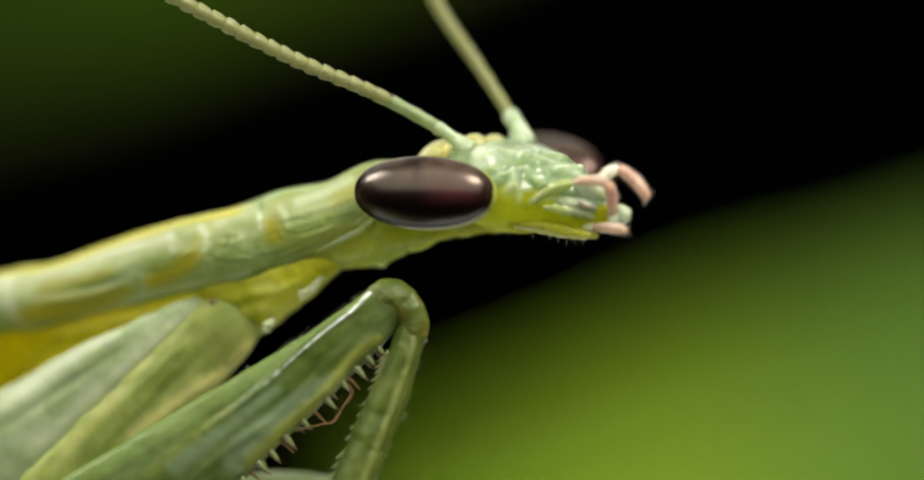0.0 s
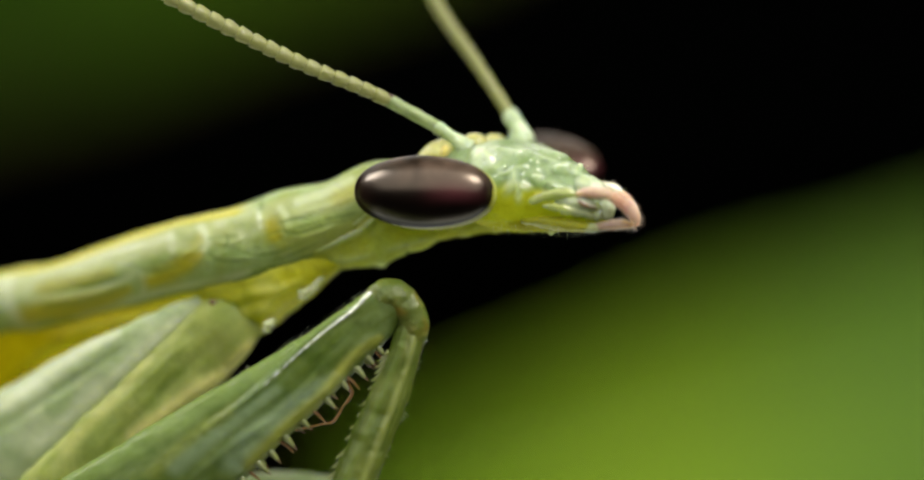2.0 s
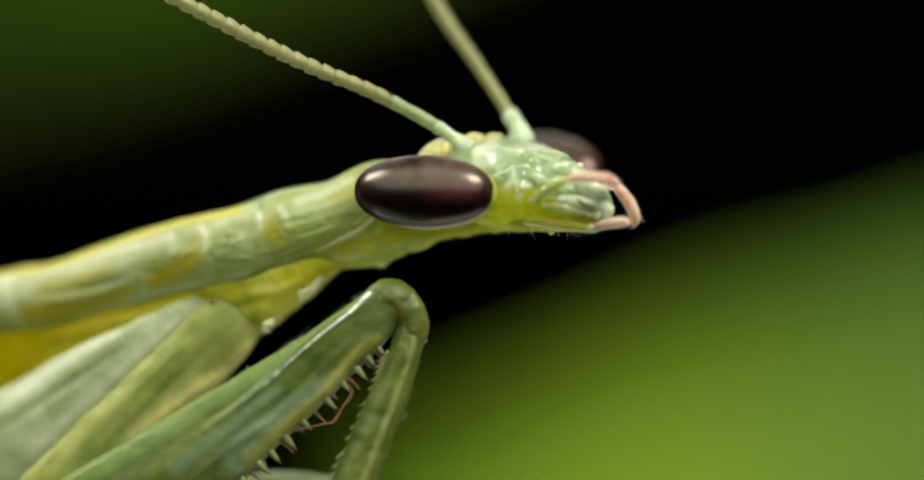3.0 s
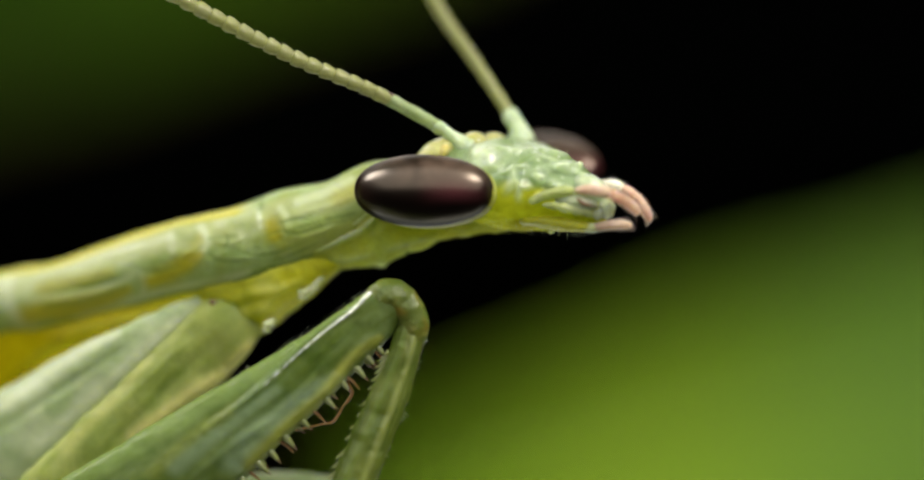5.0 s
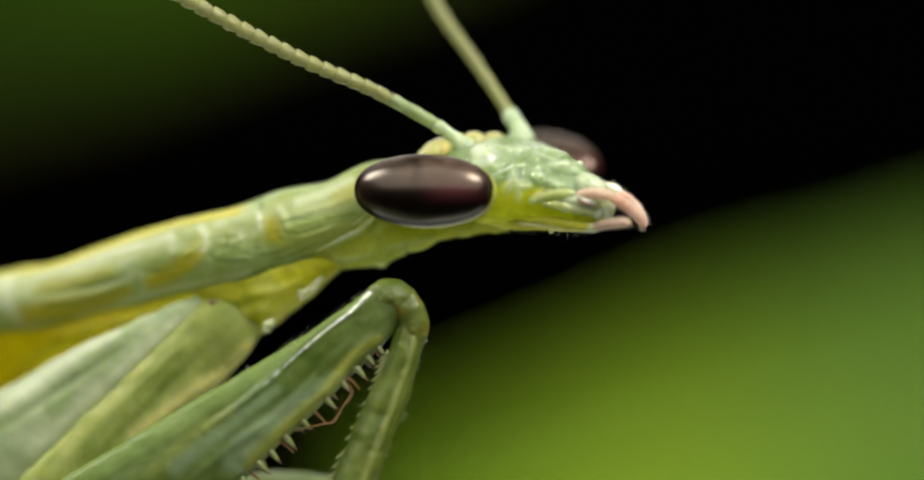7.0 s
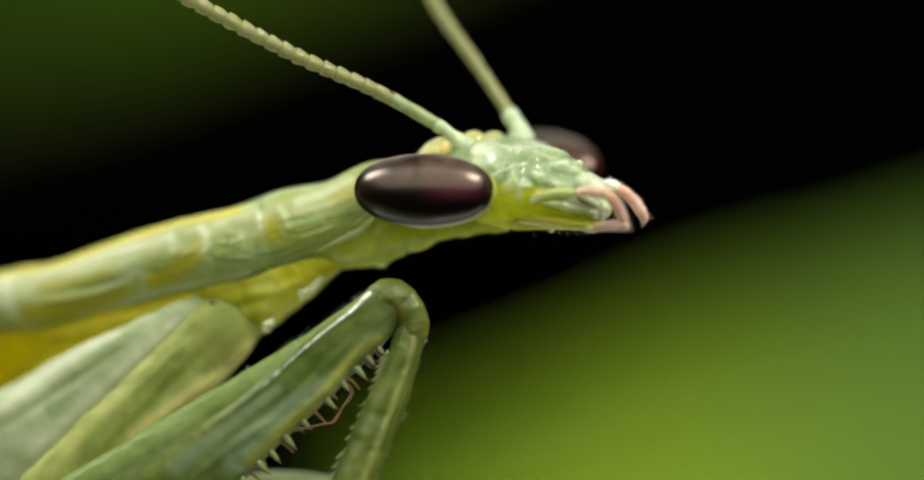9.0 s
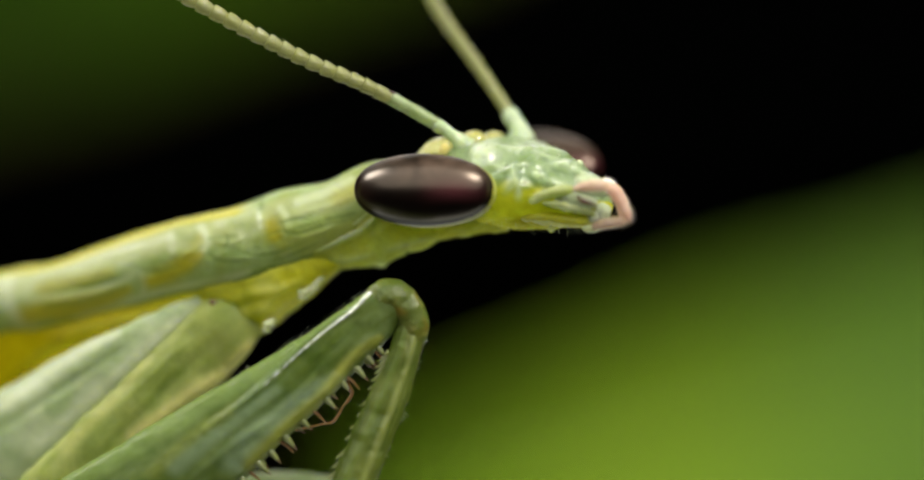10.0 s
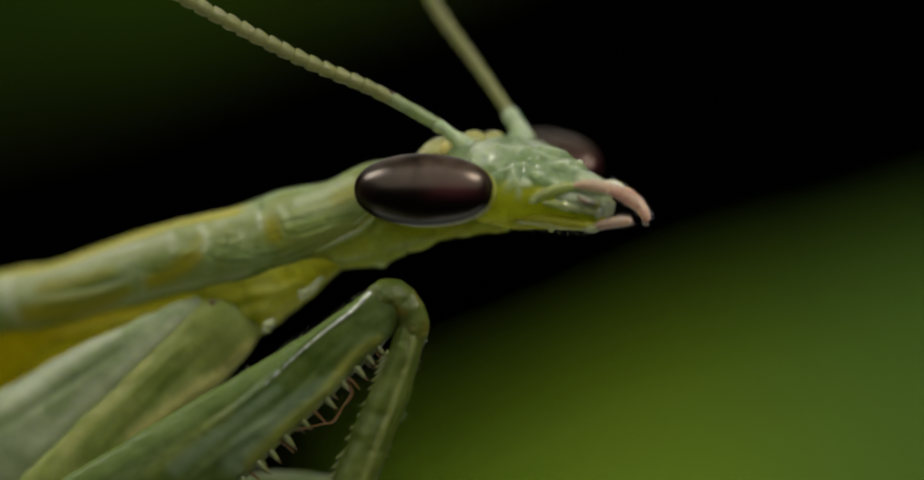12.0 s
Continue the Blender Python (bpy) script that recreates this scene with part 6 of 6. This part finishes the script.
    far_tip_rows = [(0.0, (3.403, 0.250, 1.567), (4.014, 0.120, 0.894)),
        (0.1, (3.412, -0.145, 1.273), (3.783, -0.145, 0.434)),
        (0.2, (3.429, 0.250, 1.534), (3.886, 0.250, 0.737)),
        (0.3, (3.476, -0.020, 1.312), (3.823, -0.337, 0.523)),
        (0.4, (3.348, -0.235, 1.158), (3.712, -0.312, 0.319)),
        (0.5, (3.386, -0.194, 1.184), (3.739, -0.194, 0.337)),
        (0.6, (3.475, -0.069, 1.186), (3.920, -0.360, 0.438)),
        (0.7, (3.475, -0.071, 1.161), (3.971, -0.071, 0.388)),
        (0.8, (3.424, -0.150, 1.147), (3.896, -0.325, 0.379)),
        (0.9, (3.424, -0.150, 1.122), (3.866, -0.150, 0.317)),
        (1.0, (3.477, 0.003, 0.938), (3.997, 0.003, 0.182)),
        (1.1, (3.348, -0.228, 1.057), (3.898, -0.228, 0.322)),
        (1.2, (3.386, -0.172, 0.996), (3.910, -0.540, 0.337)),
        (1.3, (3.476, -0.054, 1.037), (3.851, -0.510, 0.333)),
        (1.4, (3.476, -0.054, 1.037), (3.918, -0.406, 0.313)),
        (1.5, (3.386, -0.183, 1.033), (3.852, -0.457, 0.290)),
        (1.6, (3.424, -0.136, 1.034), (3.874, -0.527, 0.336)),
        (1.8, (3.450, -0.105, 1.060), (3.866, -0.440, 0.313)),
        (1.9, (3.424, -0.136, 1.034), (3.817, -0.416, 0.253)),
        (2.0, (3.424, -0.124, 0.997), (3.719, -0.651, 0.305)),
        (2.2, (3.424, -0.128, 1.010), (3.784, -0.599, 0.308)),
        (2.5, (3.386, -0.183, 1.033), (3.732, -0.629, 0.308)),
        (2.6, (3.386, -0.191, 1.210), (3.757, -0.191, 0.369)),
        (2.7, (3.554, 0.250, 1.216), (3.799, 0.250, 0.331)),
        (2.8, (3.322, -0.251, 1.057), (3.645, -0.251, 0.197)),
        (2.9, (3.386, -0.157, 0.958), (3.684, -0.599, 0.210)),
        (3.0, (3.322, -0.257, 1.158), (3.760, -0.257, 0.351)),
        (3.2, (3.348, -0.228, 1.057), (3.603, -0.494, 0.216)),
        (3.6, (3.424, -0.142, 1.059), (3.791, -0.453, 0.277)),
        (4.2, (3.475, -0.072, 1.136), (3.989, -0.234, 0.392)),
        (4.8, (3.515, 0.024, 1.213), (4.137, 0.024, 0.538)),
        (5.0, (3.475, -0.072, 1.124), (4.059, -0.072, 0.415)),
        (5.1, (3.475, -0.071, 1.161), (4.089, -0.071, 0.479)),
        (5.2, (3.450, -0.099, 1.035), (3.980, -0.378, 0.340)),
        (5.5, (3.424, -0.124, 0.997), (3.949, -0.264, 0.257)),
        (6.1, (3.424, -0.124, 0.997), (3.915, -0.442, 0.289)),
        (7.2, (3.424, -0.124, 0.997), (3.915, -0.442, 0.289)),
        (8.0, (3.424, -0.128, 1.010), (3.888, -0.482, 0.300)),
        (8.8, (3.424, -0.136, 1.034), (3.850, -0.510, 0.312)),
        (8.9, (3.424, -0.142, 1.059), (3.944, -0.142, 0.302)),
        (9.0, (3.386, -0.196, 1.121), (3.953, -0.196, 0.398)),
        (9.1, (3.514, 0.013, 1.163), (3.992, -0.452, 0.531)),
        (9.2, (3.297, -0.267, 1.247), (3.893, -0.267, 0.548)),
        (9.3, (3.424, -0.150, 1.122), (3.885, -0.546, 0.434)),
        (9.4, (3.476, -0.054, 1.037), (3.910, -0.589, 0.429)),
        (9.5, (3.475, -0.062, 1.061), (3.912, -0.536, 0.407)),
        (9.6, (3.475, -0.071, 1.161), (3.933, -0.071, 0.365)),
        (9.7, (3.386, -0.196, 1.121), (3.698, -0.196, 0.258)),
        (9.8, (3.386, -0.183, 1.033), (3.717, -0.690, 0.343)),
        (10.0, (3.258, -0.305, 1.157), (3.425, -0.834, 0.425)),
        (10.1, (3.322, -0.236, 0.994), (3.346, -0.671, 0.185)),
        (10.2, (3.259, -0.285, 0.992), (3.335, -0.884, 0.301)),
        (10.3, (3.297, -0.258, 1.285), (3.159, -0.697, 0.491)),
        (10.4, (3.194, -0.323, 0.991), (3.132, -0.759, 0.185)),
        (10.5, (3.194, -0.323, 0.991), (3.017, -1.020, 0.420)),
        (10.6, (3.348, -0.235, 1.120), (3.143, -0.919, 0.543)),
        (10.7, (3.387, -0.129, 1.374), (3.231, -0.516, 0.556)),
        (10.8, (3.322, -0.253, 1.209), (3.148, -0.863, 0.545)),
        (10.9, (3.382, 0.250, 1.591), (4.266, 0.250, 1.343)),
        (11.0, (3.386, -0.193, 1.083), (3.885, -0.193, 0.313)),
        (11.1, (3.557, 0.250, 1.188), (4.166, -0.039, 0.565)),
        (11.2, (3.474, 0.250, 1.464), (4.334, 0.250, 1.139)),
        (11.3, (3.519, 0.145, 1.339), (4.186, -0.084, 0.751)),
        (11.4, (3.515, 0.024, 1.213), (4.195, 0.024, 0.597)),
        (11.5, (3.475, -0.072, 1.124), (4.121, -0.072, 0.471)),
        (11.6, (3.450, -0.097, 1.249), (4.134, -0.277, 0.663)),
        (11.8, (3.475, -0.062, 1.061), (3.980, -0.405, 0.375)),
        (12.0, (3.475, -0.067, 1.086), (3.978, -0.434, 0.411))]
    lip_tip_rows = [(0.0, (2.737, -1.150, 0.262), (3.445, -1.647, 0.205)),
        (0.1, (2.737, -1.150, 0.262), (3.358, -1.752, 0.327)),
        (0.2, (2.737, -1.150, 0.262), (3.482, -1.593, 0.266)),
        (0.3, (2.737, -1.150, 0.262), (3.259, -1.837, 0.178)),
        (0.4, (2.737, -1.150, 0.262), (3.383, -1.725, 0.327)),
        (0.5, (2.737, -1.150, 0.262), (3.408, -1.696, 0.327)),
        (0.6, (2.737, -1.150, 0.262), (3.445, -1.647, 0.327)),
        (0.7, (2.737, -1.150, 0.262), (3.408, -1.692, 0.351)),
        (0.8, (2.737, -1.150, 0.262), (3.408, -1.685, 0.388)),
        (0.9, (2.737, -1.150, 0.262), (3.321, -1.780, 0.142)),
        (1.0, (2.737, -1.150, 0.262), (3.507, -1.548, 0.266)),
        (1.1, (2.737, -1.150, 0.262), (3.445, -1.643, 0.351)),
        (1.2, (2.737, -1.150, 0.262), (3.533, -1.482, 0.352)),
        (1.3, (2.737, -1.150, 0.262), (3.560, -1.392, 0.388)),
        (1.4, (2.737, -1.150, 0.262), (3.598, -1.150, 0.363)),
        (1.5, (2.737, -1.150, 0.262), (3.595, -1.150, 0.389)),
        (1.6, (2.737, -1.150, 0.262), (3.574, -1.353, 0.364)),
        (1.8, (2.737, -1.150, 0.262), (3.595, -1.150, 0.389)),
        (1.9, (2.737, -1.150, 0.262), (3.597, -1.150, 0.376)),
        (2.0, (2.737, -1.150, 0.262), (3.602, -1.150, 0.326)),
        (2.2, (2.737, -1.150, 0.262), (3.598, -1.150, 0.363)),
        (2.5, (2.737, -1.150, 0.262), (3.574, -1.336, 0.388)),
        (2.6, (2.737, -1.150, 0.262), (3.445, -1.650, 0.290)),
        (2.7, (2.737, -1.150, 0.262), (3.408, -1.697, 0.204)),
        (2.8, (2.737, -1.150, 0.262), (3.507, -1.548, 0.266)),
        (2.9, (2.737, -1.150, 0.262), (3.533, -1.488, 0.327)),
        (3.0, (2.737, -1.150, 0.262), (3.534, -1.469, 0.388)),
        (3.2, (2.737, -1.150, 0.262), (3.573, -1.370, 0.328)),
        (3.6, (2.737, -1.150, 0.262), (3.573, -1.366, 0.340)),
        (4.2, (2.737, -1.150, 0.262), (3.573, -1.370, 0.328)),
        (4.8, (2.737, -1.150, 0.262), (3.573, -1.374, 0.316)),
        (5.0, (2.737, -1.150, 0.262), (3.573, -1.374, 0.316)),
        (5.1, (2.737, -1.150, 0.262), (3.559, -1.417, 0.328)),
        (5.2, (2.737, -1.150, 0.262), (3.546, -1.452, 0.340)),
        (5.5, (2.737, -1.150, 0.262), (3.533, -1.478, 0.364)),
        (6.1, (2.737, -1.150, 0.262), (3.533, -1.478, 0.364)),
        (7.2, (2.737, -1.150, 0.262), (3.534, -1.469, 0.388)),
        (8.0, (2.737, -1.150, 0.262), (3.521, -1.476, 0.437)),
        (8.8, (2.737, -1.150, 0.262), (3.509, -1.476, 0.485)),
        (8.9, (2.737, -1.150, 0.262), (3.584, -1.150, 0.450)),
        (9.0, (2.737, -1.150, 0.262), (3.507, -1.547, 0.291)),
        (9.1, (2.737, -1.150, 0.262), (3.483, -1.566, 0.412)),
        (9.2, (2.737, -1.150, 0.262), (3.508, -1.531, 0.376)),
        (9.3, (2.737, -1.150, 0.262), (3.533, -1.478, 0.364)),
        (9.4, (2.737, -1.150, 0.262), (3.534, -1.469, 0.388)),
        (9.5, (2.737, -1.150, 0.262), (3.534, -1.443, 0.437)),
        (9.6, (2.737, -1.150, 0.262), (3.445, -1.651, 0.266)),
        (9.7, (2.737, -1.150, 0.262), (3.321, -1.788, 0.204)),
        (9.8, (2.737, -1.150, 0.262), (3.408, -1.651, 0.486)),
        (10.0, (2.737, -1.150, 0.262), (3.408, -1.685, 0.388)),
        (10.1, (2.737, -1.150, 0.262), (3.408, -1.697, 0.204)),
        (10.2, (2.737, -1.150, 0.262), (3.408, -1.690, 0.364)),
        (10.3, (2.737, -1.150, 0.262), (3.322, -1.710, 0.572)),
        (10.4, (2.737, -1.150, 0.262), (3.445, -1.647, 0.205)),
        (10.5, (2.737, -1.150, 0.262), (3.321, -1.788, 0.204)),
        (10.6, (2.737, -1.150, 0.262), (3.359, -1.683, 0.547)),
        (10.7, (2.737, -1.150, 0.262), (3.508, -1.537, 0.352)),
        (10.8, (2.737, -1.150, 0.262), (3.445, -1.614, 0.449)),
        (10.9, (2.737, -1.150, 0.262), (3.408, -1.675, 0.425)),
        (11.0, (2.737, -1.150, 0.262), (3.284, -1.818, 0.179)),
        (11.1, (2.737, -1.150, 0.262), (3.358, -1.752, 0.327)),
        (11.2, (2.737, -1.150, 0.262), (3.534, -1.450, 0.424)),
        (11.3, (2.737, -1.150, 0.262), (3.560, -1.392, 0.388)),
        (11.4, (2.737, -1.150, 0.262), (3.574, -1.360, 0.352)),
        (11.5, (2.737, -1.150, 0.262), (3.574, -1.336, 0.388)),
        (11.6, (2.737, -1.150, 0.262), (3.574, -1.336, 0.388)),
        (11.8, (2.737, -1.150, 0.262), (3.574, -1.336, 0.388)),
        (12.0, (2.737, -1.150, 0.262), (3.576, -1.311, 0.413))]

    for thing, root, rows in ((near_stalk, NEAR_ROOT, near_stalk_rows), (near_middle, NEAR_ROOT, near_middle_rows), (near_tip, NEAR_ROOT, near_tip_rows),
                              (far_stalk, FAR_ROOT, far_stalk_rows), (far_tip, FAR_ROOT, far_tip_rows), (lip_tip, LIP_ROOT, lip_tip_rows)):
        walk(thing, [(t, aim(a, b, root)) for t, a, b in rows])


motions()
